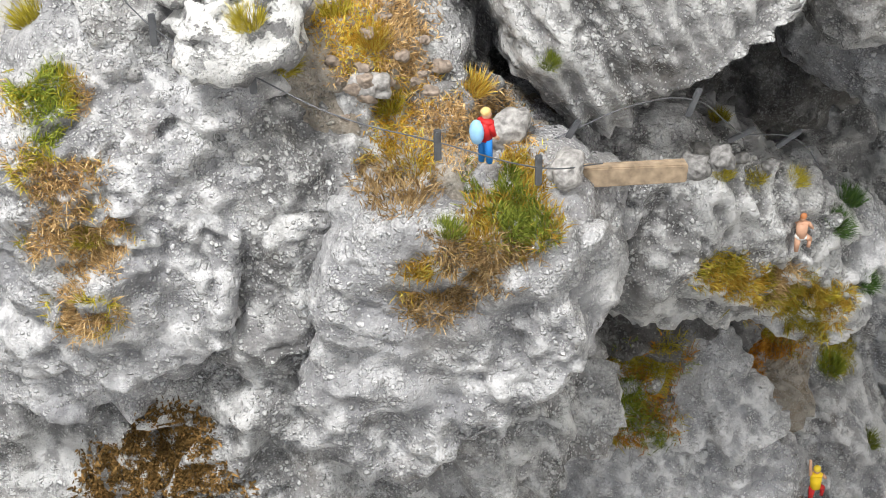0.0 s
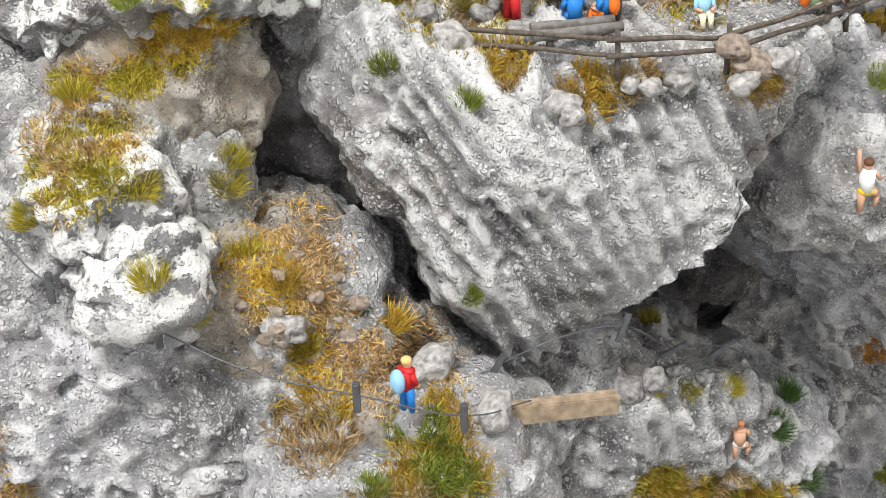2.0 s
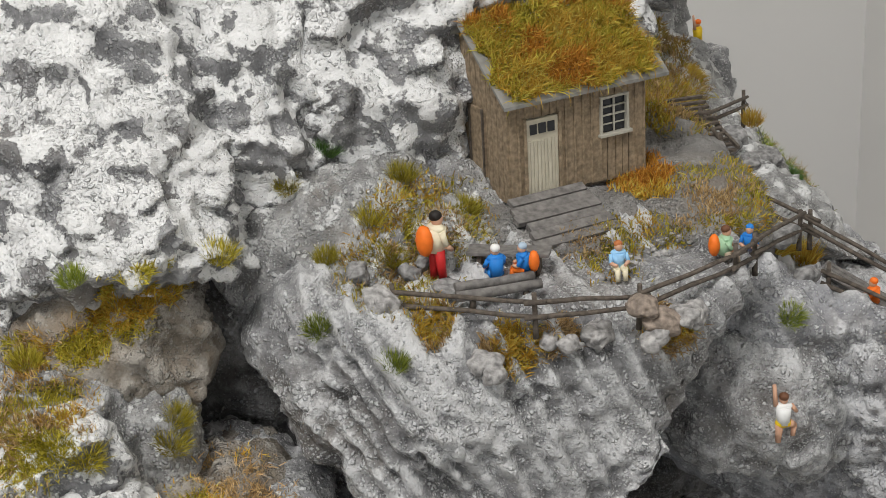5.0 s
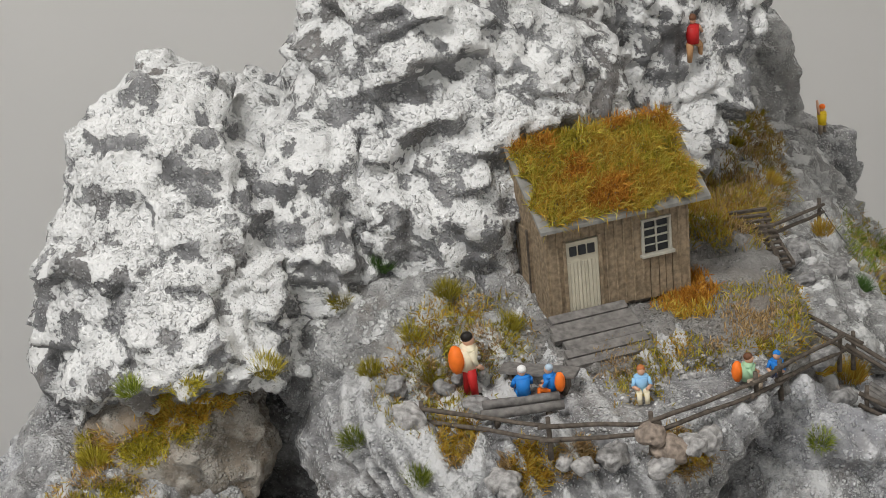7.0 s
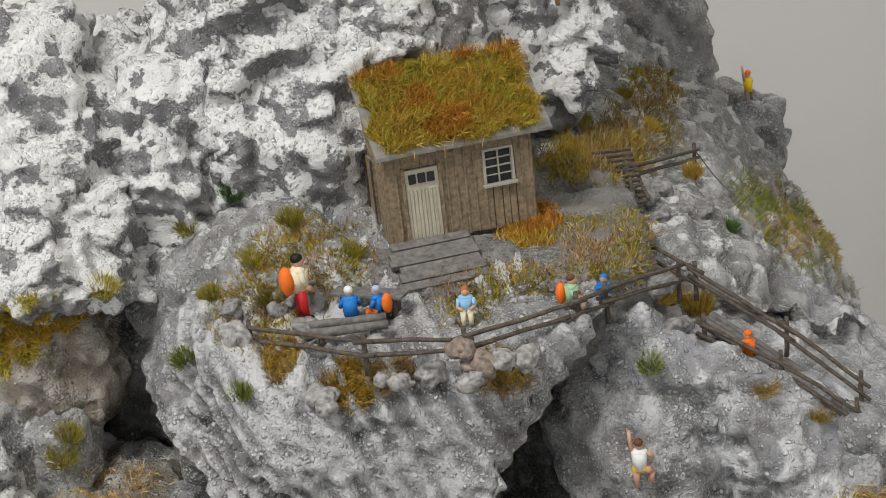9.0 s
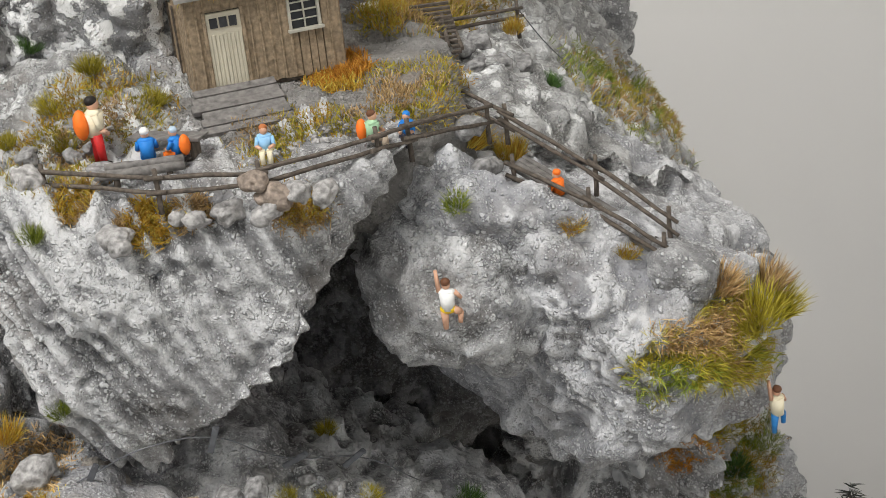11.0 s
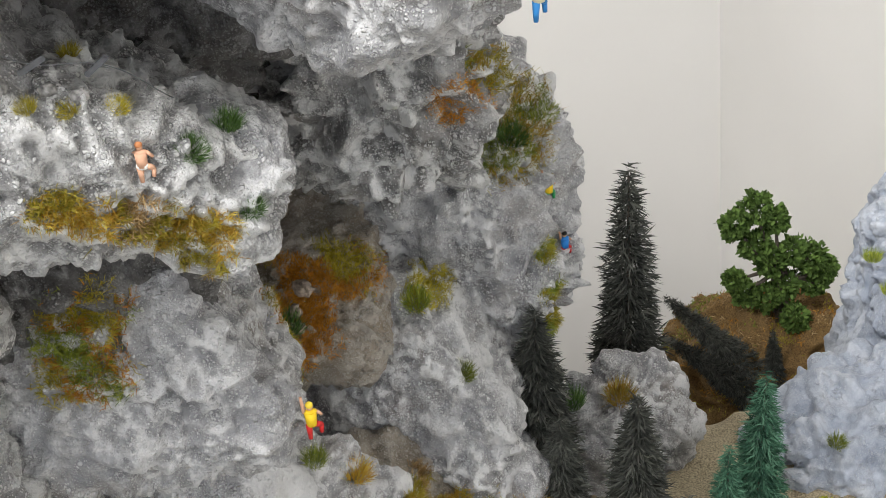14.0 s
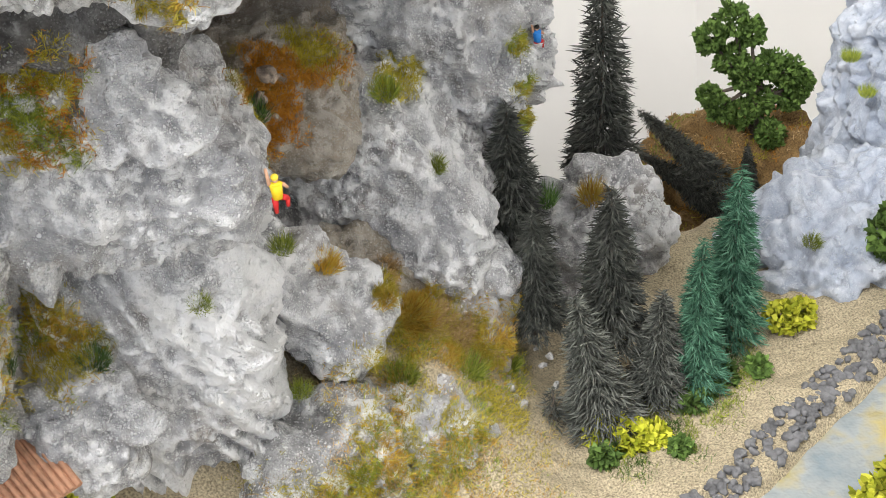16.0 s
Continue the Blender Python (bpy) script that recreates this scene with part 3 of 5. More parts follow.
def ground_z(x, y):
    z = 0.066 + 0.105 * soft(0.29, 0.17, x) * soft(-0.02, 0.2, y) + 0.05 * soft(0.12, 0.0, x) * soft(-0.05, 0.1, y)
    z = z - 0.19 * soft(0.33, 0.40, y + 0.0 * x)
    side = (x - 0.31) * 0.57 - (y - 0.03) * 0.82
    return z - 0.016 * soft(0.018, 0.028, side) + 0.015 * soft(0.15, 0.17, side)


gx, gy = np.meshgrid(np.linspace(-0.45, 0.79, 310), np.linspace(-0.12, 0.42, 150), indexing="ij")
gp = np.stack([gx.ravel(), gy.ravel(), np.zeros(gx.size)], 1)
gz = ground_z(gp[:, 0], gp[:, 1]) + 0.008 * (lattice(gp / 0.03, 90) - 0.5) + 0.004 * (lattice(gp / 0.009, 91) - 0.5)
gp[:, 2] = gz
gi = np.arange(gx.size).reshape(gx.shape)
gf = np.stack([gi[:-1, :-1], gi[1:, :-1], gi[1:, 1:], gi[:-1, 1:]], -1).reshape(-1, 4)
tagged(mesh_from("ground", gp, gf, [GRAVEL]), "sandy gravel ground with scattered flock", "ground", kind="structure")
COARSE_V.append(gp)
COARSE_F.append(gf + COARSE_N[0])
COARSE_N[0] += len(gp)
bm = bmesh.new()
bmesh.ops.create_grid(bm, x_segments=60, y_segments=14, size=1)
for v in bm.verts:
    a, w = v.co.x, v.co.y
    v.co = Vector((0.31 + 0.82 * a * 0.5 + 0.57 * (0.092 + 0.07 * w), 0.03 + 0.57 * a * 0.5 - 0.82 * (0.092 + 0.07 * w), 0.056))
tagged(part("river", bm, RIVER, None), "shallow resin stream with ochre and grey bed", "stream", kind="structure")
wall_box("base_board", (0.17, 0.15, -0.2), (1.26, 0.54, 0.1), FLOORM, "grey board that carries the model", "board")
wall_box("table_block", (0.17, 0.15, -0.52), (1.0, 0.5, 0.55), FLOORM, "plain grey stand under the model", "stand")
wall_box("side_shelf", (0.60, 0.6, -0.165), (0.2, 0.2, 0.03), FLOORM, "small white shelf under the brown mound", "shelf")

from mathutils.bvhtree import BVHTree
TREE = BVHTree.FromPolygons([tuple(v) for v in np.concatenate(COARSE_V)], [tuple(f) for f in np.concatenate(COARSE_F)])


def snap(p, reach=0.03):
    """The nearest place of the rock or ground, and its normal."""
    co, n, _, _ = TREE.find_nearest(Vector(p), reach)
    return (co, n) if co is not None else (Vector(p), Vector((0, 0, 1)))


def front(p):
    """The first rock met on the level from the front at that place."""
    co, n, _, _ = TREE.ray_cast(Vector((p[0], p[1] - 0.08, p[2] + 0.03)), Vector((0, 0.936, -0.351)), 0.2)
    return (co, n) if co is not None else snap(p)


# ---------------------------------------------------------------- grass
def blades(points, normals, length, width, splay, droop=0.0, up=0.5):
    """Thin fibres, one triangle pair each, rooted at the points."""
    n = len(points)
    pts, nrm = np.array(points), np.array(normals)
    d = nrm * (1 - up) + np.array([0, 0, up]) + np.random.normal(0, splay, (n, 3))
    d /= np.linalg.norm(d, axis=1)[:, None]
    side = np.cross(d, np.random.normal(0, 1, (n, 3)))
    side /= np.linalg.norm(side, axis=1)[:, None]
    L = length * np.random.uniform(0.55, 1.15, (n, 1))
    mid = pts + d * L * 0.55
    tip = pts + d * L - np.array([0, 0, 1.0]) * droop * L
    w = side * width * 0.5
    v = np.stack([pts - w - d * 0.001, pts + w - d * 0.001, mid + w * 0.8, mid - w * 0.8, tip], 1).reshape(-1, 3)
    k = np.arange(n)[:, None] * 5
    tri = np.concatenate([k + [[0, 1, 2]], k + [[0, 2, 3]], k + [[3, 2, 4]]])
    return v, tri


TUFTS = {}


def tuft(p, mat, r=0.006, label="", snap_it=True, stretch=1.0):
    """A round clump of static grass; the fibres of one kind share their mesh."""
    key = (mat.name, random.randint(0, 2))
    if key not in TUFTS:
        n = 430
        a, q = np.random.uniform(0, 2 * math.pi, n), np.sqrt(np.random.uniform(0, 1, n)) * 0.62
        base = np.stack([q * np.cos(a), q * np.sin(a), np.zeros(n)], 1)
        out = base * 0.95 + np.array([0, 0, 1.0])
        v, t = blades(base, out / np.linalg.norm(out, axis=1)[:, None], 0.95, 0.036, 0.2, 0.08, 0.15)
        ob = mesh_from("grass_tuft", v, t, [mat], smooth=False)
        TUFTS[key] = ob.data
        bpy.data.objects.remove(ob)
    co, n = front(p) if snap_it else (Vector(p), Vector((0, 0, 1)))
    if (co - Vector(p)).length > 0.035:
        co, n = Vector(p), Vector((0, -0.6, 0.8))
    ob = new("grass_tuft", TUFTS[key])
    lean = (n * 0.55 + Vector((0, -0.1, 0.75))).normalized()
    ob.matrix_world = Matrix.Translation(co - n * 0.0006) @ lean.to_track_quat("Z", "Y").to_matrix().to_4x4() @ Matrix.Rotation(random.uniform(0, 6.28), 4, "Z") @ Matrix.Diagonal((r, r, r * stretch, 1))
    return tagged(ob, label or "small round clump of flocked grass on rock", "grass tuft", "grass tufts on the mountain")


WORD = {"green_flock": "bright green", "olive_flock": "olive yellow", "golden_flock": "golden yellow", "rusty_flock": "rusty orange", "dry_hay_flock": "dry straw-coloured", "dark_green_flock": "dark green"}


def tufts(mat, r, places, stretch=1.0):
    for p in places:
        tuft(p, mat, r * random.uniform(0.9, 1.15), "%s round clump of flocked grass on rock" % WORD[mat.name], stretch=stretch)


def patch(name, spots, count, mats, length, label, width=0.00045, splay=0.45, up=0.35):
    """Static grass strewn over rock round the spots: (x, y, z, radius)."""
    pts, nrm = [], []
    tot = sum(s[3] ** 2 for s in spots)
    for x, y, z, r in spots:
        for _ in range(int(2.0 * count * r * r / tot)):
            a, q = random.uniform(0, 6.283), r * math.sqrt(random.random()) * random.uniform(0.7, 1.3)
            p = (x + q * math.cos(a), y + random.uniform(-0.3, 0.3) * r, z + q * math.sin(a) * 0.8)
            co, n, _, _ = TREE.ray_cast(Vector((p[0], p[1] - 0.06, p[2] + 0.0225)), Vector((0, 0.936, -0.351)), 0.13)
            if co is None:
                co, n, _, _ = TREE.find_nearest(Vector(p), 0.02)
            if co is None or n.z < -0.35 or noise.noise(co * 75) < -0.22 - 0.5 * (1 - q / r):
                continue
            pts.append(co)
            nrm.append(n)
    if not pts:
        return
    v, t = blades(pts, nrm, length * 0.85, width, splay, 0.1, up)
    pick = (lattice(np.array(pts) / 0.016, 77) * 1.6 - 0.3 + np.random.normal(0, 0.12, len(pts))) * len(mats)
    pick = np.clip(pick, 0, len(mats) - 1).astype(int)
    ob = mesh_from(name, v, t, mats, smooth=False, mats=np.tile(pick, 3))
    tagged(ob, label, "grass", kind="stuff")


# terrace and hut surroundings
tufts(G_OLIVE, 0.0065, [(-0.042, 0.014, 0.755), (-0.057, 0.002, 0.744), (-0.018, 0.002, 0.743), (-0.051, -0.039, 0.742), (-0.076, -0.018, 0.738), (-0.086, 0.009, 0.758), (0.124, -0.012, 0.711)])
tufts(G_DARK, 0.006, [(-0.068, 0.025, 0.765), (0.151, 0.1, 0.70)])
tufts(G_GREEN, 0.0062, [(-0.0845, -0.0509, 0.7246), (-0.06, -0.06, 0.713), (0.0978, -0.0434, 0.70), (-0.0618, -0.0698, 0.645), (-0.167, -0.025, 0.746)])
tufts(G_GOLD, 0.0065, [(0.1423, -0.0514, 0.688), (0.1635, -0.0669, 0.68), (0.137, 0.098, 0.73), (0.123, 0.149, 0.738), (0.08, 0.094, 0.75)])
tufts(G_GOLD, 0.008, [(0.108, -0.012, 0.715), (0.124, -0.015, 0.708)], 1.4)
tufts(G_OLIVE, 0.0055, [(0.126, 0.219, 0.75), (0.149, 0.283, 0.73), (0.102, 0.211, 0.785), (0.115, 0.2, 0.742), (0.09, 0.15, 0.745)])
patch("grass_patch", [(-0.035, -0.004, 0.742, 0.024), (-0.055, -0.03, 0.735, 0.018), (0.03, -0.034, 0.735, 0.016), (0.055, -0.018, 0.735, 0.013), (0.08, -0.012, 0.735, 0.012)], 4200, [G_GOLD, G_OLIVE, G_HAY], 0.0036, "golden and olive flocked grass on the terrace")
patch("grass_patch", [(0.055, 0.008, 0.74, 0.011), (0.063, 0.016, 0.745, 0.008)], 1300, [G_RUST, G_GOLD], 0.0055, "rusty orange grass beside the hut wall")
patch("grass_patch", [(-0.018, -0.082, 0.722, 0.012), (0.0, -0.082, 0.724, 0.008), (0.04, -0.085, 0.722, 0.011), (-0.04, -0.066, 0.727, 0.012)], 2600, [G_HAY, G_GOLD], 0.0055, "dry golden grass hanging over the terrace rim")
patch("grass_patch", [(0.1, 0.11, 0.742, 0.022), (0.12, 0.15, 0.74, 0.022), (0.135, 0.22, 0.74, 0.02)], 2200, [G_GOLD, G_HAY, G_OLIVE], 0.006, "yellow brown grass on the slope behind the hut")
patch("grass_patch", [(0.19, 0.2, 0.66, 0.04), (0.21, 0.28, 0.62, 0.045), (0.23, 0.33, 0.59, 0.03)], 4200, [G_OLIVE, G_HAY, G_GREEN], 0.007, "olive grass on the steep outer slope")
patch("grass_patch", [(0.08, 0.075, 0.75, 0.016), (0.1, 0.085, 0.748, 0.016), (0.09, 0.1, 0.752, 0.014)], 2000, [G_OLIVE, G_GOLD, G_HAY], 0.006, "olive and gold grass behind the hut corner")
patch("grass_patch", [(0.09, -0.008, 0.733, 0.015), (0.1, 0.02, 0.735, 0.012), (0.078, 0.01, 0.74, 0.01)], 1000, [G_GOLD, G_OLIVE, G_HAY], 0.0036, "straw and gold grass beside the wooden steps")
patch("grass_patch", [(0.34, 0.12, 0.068, 0.02), (0.37, 0.14, 0.068, 0.02), (0.4, 0.165, 0.068, 0.018), (0.3, 0.1, 0.07, 0.018)], 3200, [G_GREEN, L_GREEN], 0.006, "fresh green flock round the fir trunks")
# prow
patch("grass_patch", [(0.179, -0.061, 0.629, 0.02), (0.205, -0.05, 0.622, 0.017), (0.2, -0.05, 0.64, 0.014)], 3000, [G_GREEN, G_OLIVE, G_HAY], 0.008, "green and straw grass on the overhanging prow")
tufts(G_OLIVE, 0.013, [(0.213, -0.034, 0.633), (0.226, -0.02, 0.63)], 1.2)
tufts(G_HAY, 0.012, [(0.2, -0.05, 0.655), (0.222, -0.03, 0.645)])
# western flank
patch("grass_patch", [(-0.152, -0.023, 0.731, 0.014), (-0.138, -0.02, 0.737, 0.011), (-0.168, -0.035, 0.722, 0.009)], 2600, [G_OLIVE, G_GOLD], 0.005, "olive golden grass along the ledge below the snow")
patch("grass_patch", [(-0.187, -0.044, 0.726, 0.010), (-0.185, -0.06, 0.71, 0.018), (-0.19, -0.065, 0.7, 0.014)], 3400, [G_GOLD, G_HAY, G_OLIVE], 0.004, "brown golden grass on the upper step")
tufts(G_OLIVE, 0.0075, [(-0.188, -0.0525, 0.726), (-0.205, -0.066, 0.69), (-0.168, -0.06, 0.694), (-0.168, -0.083, 0.6727), (-0.137, -0.03, 0.688), (-0.14, -0.034, 0.68), (-0.115, -0.014, 0.743)])
patch("grass_patch", [(-0.125, -0.06, 0.662, 0.022), (-0.12, -0.08, 0.652, 0.02), (-0.11, -0.1, 0.635, 0.016), (-0.085, -0.09, 0.628, 0.02)], 5600, [G_HAY, G_HAY, G_GOLD], 0.0045, "dry straw strewn over the stony path", splay=0.9)
tufts(G_OLIVE, 0.0075, [(-0.157, -0.09, 0.658), (-0.12, -0.101, 0.644), (-0.137, -0.056, 0.665)])
tufts(G_GOLD, 0.0085, [(-0.088, -0.085, 0.642), (-0.124, -0.075, 0.659)])
patch("grass_patch", [(-0.081, -0.122, 0.621, 0.013), (-0.085, -0.127, 0.612, 0.012), (-0.075, -0.125, 0.607, 0.01)], 2400, [G_GREEN, G_GOLD], 0.006, "fresh green and gold grass on the spur")
patch("grass_patch", [(-0.12, -0.115, 0.622, 0.014), (-0.104, -0.135, 0.6, 0.017), (-0.11, -0.135, 0.586, 0.014), (-0.09, -0.14, 0.6, 0.014)], 3600, [G_HAY, G_HAY, G_GOLD], 0.0065, "rusty straw grass hanging down the spur")
tufts(G_GREEN, 0.0065, [(-0.1045, -0.134, 0.6114)])
patch("grass_patch", [(-0.235, -0.1, 0.60, 0.018), (-0.239, -0.089, 0.625, 0.016), (-0.24, -0.08, 0.65, 0.014), (-0.235, -0.1, 0.57, 0.014)], 4600, [G_HAY, G_OLIVE, G_GREEN], 0.006, "brown and green grass down the outer edge")
tufts(G_OLIVE, 0.009, [(-0.231, -0.105, 0.604), (-0.245, -0.06, 0.67)])
patch("grass_patch", [(-0.215, -0.09, 0.50, 0.018), (-0.222, -0.09, 0.482, 0.026), (-0.215, -0.085, 0.462, 0.03), (-0.235, -0.085, 0.465, 0.02)], 9000, [G_LITTER], 0.0026, "brown leaf litter in the lower hollow", width=0.0011, splay=0.9)
# ledge with plank
tufts(G_OLIVE, 0.0058, [(0.015, -0.068, 0.59), (0.03, -0.056, 0.582), (0.049, -0.023, 0.567), (0.03, -0.023, 0.592)])
tufts(G_DARK, 0.0075, [(0.074, -0.009, 0.536), (0.094, 0.001, 0.5), (0.09, 0.0, 0.54)])
patch("grass_patch", [(0.018, -0.039, 0.532, 0.013), (0.04, -0.035, 0.52, 0.016), (0.058, -0.028, 0.508, 0.016), (0.074, -0.025, 0.503, 0.013), (0.07, -0.02, 0.485, 0.013)], 5200, [G_GOLD, G_OLIVE, G_HAY], 0.006, "golden grass on the shelf below the plank ledge")
tufts(G_OLIVE, 0.007, [(0.02, -0.039, 0.537), (0.074, -0.025, 0.508)])
patch("grass_patch", [(0.002, 0.028, 0.41, 0.022), (0.01, 0.015, 0.45, 0.02), (0.0, 0.03, 0.43, 0.02)], 3600, [G_GREEN, G_RUST, G_OLIVE], 0.006, "green and rust grass in the hollow")
# rusty hollow and lower cliffs
patch("grass_patch", [(0.114, 0.2, 0.328, 0.028), (0.13, 0.22, 0.325, 0.024), (0.15, 0.24, 0.315, 0.022), (0.105, 0.22, 0.3, 0.026), (0.112, 0.2, 0.3, 0.024), (0.1, 0.2, 0.285, 0.016)], 8000, [G_RUST, G_RUST, G_OLIVE], 0.0055, "rusty orange grass in the hollow of the cliff")
patch("grass_patch", [(0.2, 0.28, 0.275, 0.018)], 900, [G_OLIVE], 0.006, "olive grass in a crack of the cliff")
tufts(G_GREEN, 0.012, [(0.1886, 0.2255, 0.2904)])
tufts(G_GREEN, 0.0085, [(0.2108, 0.2026, 0.2434), (0.0551, 0.0595, 0.2784), (0.1, 0.1, 0.17)])
tufts(G_DARK, 0.012, [(0.278, 0.328, 0.344), (0.239, 0.281, 0.346), (0.27, 0.3, 0.36), (0.103, 0.19, 0.31)])
patch("grass_patch", [(0.27, 0.31, 0.35, 0.03), (0.285, 0.33, 0.37, 0.025), (0.24, 0.22, 0.45, 0.02)], 3000, [G_OLIVE, G_GOLD, G_GREEN], 0.008, "olive grass on the outer crag")
patch("grass_patch", [(0.22, 0.18, 0.45, 0.018)], 900, [G_RUST], 0.005, "orange grass cushion under the prow")
patch("grass_patch", [(0.29, 0.27, 0.25, 0.012), (0.288, 0.27, 0.22, 0.012), (0.285, 0.28, 0.28, 0.01)], 1500, [G_GREEN, G_OLIVE], 0.007, "green strip of grass down the crag")
tufts(G_GOLD, 0.013, [(0.3333, 0.2753, 0.148), (0.154, 0.212, 0.188), (0.13, 0.164, 0.218)])
patch("grass_patch", [(0.165, 0.19, 0.183, 0.012), (0.187, 0.185, 0.155, 0.018), (0.21, 0.185, 0.13, 0.018), (0.23, 0.18, 0.115, 0.014)], 7000, [G_HAY, G_OLIVE, G_GOLD], 0.007, "straw and olive grass on the bank under the slab")
patch("grass_patch", [(0.16, 0.14, 0.155, 0.026), (0.19, 0.17, 0.15, 0.026), (0.145, 0.1, 0.13, 0.026), (0.2, 0.13, 0.11, 0.024), (0.12, 0.07, 0.12, 0.02), (0.23, 0.17, 0.09, 0.024), (0.17, 0.09, 0.1, 0.024)], 7000, [G_OLIVE, G_OLIVE, G_GREEN, G_GOLD], 0.0065, "olive and golden grass on the foot slope")
tufts(G_GREEN, 0.012, [(0.165, 0.12, 0.145), (0.21, 0.16, 0.12), (0.125, 0.075, 0.13), (0.24, 0.17, 0.1)])
tufts(G_DARK, 0.013, [(0.155, 0.189, 0.176), (0.29, 0.25, 0.17)])
tufts(G_GOLD, 0.015, [(0.177, 0.155, 0.166), (0.185, 0.16, 0.16)], 1.1)
patch("grass_patch", [(0.135, 0.12, 0.16, 0.03), (0.16, 0.13, 0.14, 0.03), (0.19, 0.15, 0.14, 0.025), (0.12, 0.09, 0.12, 0.035), (0.19, 0.11, 0.1, 0.03), (0.24, 0.2, 0.12, 0.03)], 3000, [G_OLIVE, G_GOLD, G_HAY], 0.006, "olive and straw grass strewn over the foot slope")
patch("grass_patch", [(0.12, 0.07, 0.1, 0.05), (0.17, 0.08, 0.09, 0.045), (0.22, 0.1, 0.08, 0.04), (0.2, 0.17, 0.15, 0.03), (0.08, 0.06, 0.12, 0.04)], 4500, [G_OLIVE, G_HAY, G_GOLD, G_GREEN], 0.005, "mixed olive and straw flock over the gravel slope")
patch("grass_patch", [(-0.042, 0.038, 0.3, 0.03), (-0.03, 0.05, 0.27, 0.03), (-0.02, 0.04, 0.28, 0.02)], 4200, [G_OLIVE, G_GOLD, G_GREEN], 0.006, "olive green grass on the bank above the house")
tufts(G_DARK, 0.012, [(-0.005, 0.04, 0.265), (-0.05, 0.03, 0.28)])
tufts(G_GREEN, 0.009, [(0.482, 0.231, 0.103), (0.55, 0.33, 0.19), (0.57, 0.34, 0.15), (0.105, 0.119, 0.262)])


# ---------------------------------------------------------------- conifers
def fir(tip, base, r, mat, label, group="fir trees beside the stream", n=9000, skirt=0.03):
    tip, base = Vector(tip), Vector(base)
    ob = thing("fir_tree", Matrix.Translation(base), label, "tree", group)
    h = (tip - base).length
    axis = (tip - base).normalized()
    bm = bmesh.new()
    tube(bm, (0, 0, 0), axis * h * 0.95, r * 0.09, r * 0.02, 6, wobble=0.0006)
    part("trunk", bm, WOOD_DARK, ob)
    a = np.array(axis)
    k = 1 - np.sqrt(np.random.uniform(0, 1, n))
    k = skirt + (1 - skirt) * k
    ang = np.random.uniform(0, 6.283, n)
    u = np.array(axis.orthogonal().normalized())
    w = np.cross(a, u)
    # boughs: fibres gather in whorls
    ang = ang + 0.35 * np.sin(ang * 7 + k * 60)
    rad = u * np.cos(ang)[:, None] + w * np.sin(ang)[:, None]
    reach = r * ((1 - k) / (1 - skirt)) ** 0.8 * (0.75 + 0.45 * lattice(np.stack([np.cos(ang) * 2, np.sin(ang) * 2, k * 14], 1), 5))
    q = np.random.uniform(0.15, 0.95, n)
    root = a * (k * h)[:, None] + rad * (reach * q)[:, None] - a * (reach * q * 0.25)[:, None]
    d = rad * 0.9 - a * 0.1 + np.random.normal(0, 0.35, (n, 3))
    v, t = blades(root, d / np.linalg.norm(d, axis=1)[:, None], r * 0.26, r * 0.034, 0.1, 0.05, 0.0)
    mesh_from("needles", v, t, [mat], ob, smooth=False)
    return ob


D1, D2 = "dark grey-green bottle-brush model fir on gravel", "blue-green bottle-brush model fir beside the stream"
fir((0.270, 0.250, 0.254), (0.262, 0.245, 0.10), 0.032, N_DARK, D1, skirt=0.3)
fir((0.273, 0.210, 0.190), (0.268, 0.205, 0.085), 0.027, N_DARK, D1, skirt=0.22)
fir((0.317, 0.170, 0.227), (0.311, 0.172, 0.065), 0.031, N_DARK, D1, skirt=0.25)
fir((0.279, 0.130, 0.177), (0.295, 0.122, 0.065), 0.028, N_DARK, D1, skirt=0.12)
fir((0.344, 0.150, 0.153), (0.334, 0.142, 0.065), 0.024, N_DARK, D1, skirt=0.1)
fir((0.412, 0.190, 0.211), (0.402, 0.190, 0.062), 0.027, N_GREEN, D2, skirt=0.1)
fir((0.371, 0.150, 0.188), (0.363, 0.144, 0.062), 0.023, N_GREEN, D2, skirt=0.1)
fir((0.383, 0.405, 0.270), (0.372, 0.400, 0.02), 0.042, N_DARK, "tall dark bottle-brush model fir behind the crag")
fir((0.4518, 0.551, 0.046), (0.535, 0.545, -0.055), 0.021, N_DARK, "dark bottle-brush model fir leaning on the mound")
fir((0.445, 0.53, 0.015), (0.53, 0.53, -0.07), 0.02, N_DARK, "dark bottle-brush model fir lying on the mound")
fir((0.55, 0.53, 0.0), (0.552, 0.53, -0.07), 0.014, N_DARK, "small dark bottle-brush model fir on the mound")
fir((0.262, 0.135, 0.105), (0.262, 0.135, 0.07), 0.020, N_DARK, "low sparse dark twig bush on the gravel", n=500)

# mound, blue rock
rock("earth_mound", None, BROWN_SOIL, "", spacing=0.0035, solid=False, c=(0.56, 0.6, -0.095), half=(0.09, 0.085, 0.07), p=2.3, seed=50, lump=0.012)
mound = bpy.data.objects["earth_mound"]
tagged(mound, "round brown mound strewn with leaf litter", "mound")
top = [w for w in mound.data.vertices if w.normal.z > -0.1 and w.normal.y < 0.6 and noise.noise(w.co * 38) > -0.12]
top = random.choices(top, k=5200)
pts = [w.co + Vector((random.uniform(-1, 1), random.uniform(-1, 1), 0)) * 0.0015 for w in top]
v, t = blades(pts, [w.normal.copy() for w in top], 0.006, 0.0007, 0.8, 0.1, 0.5)
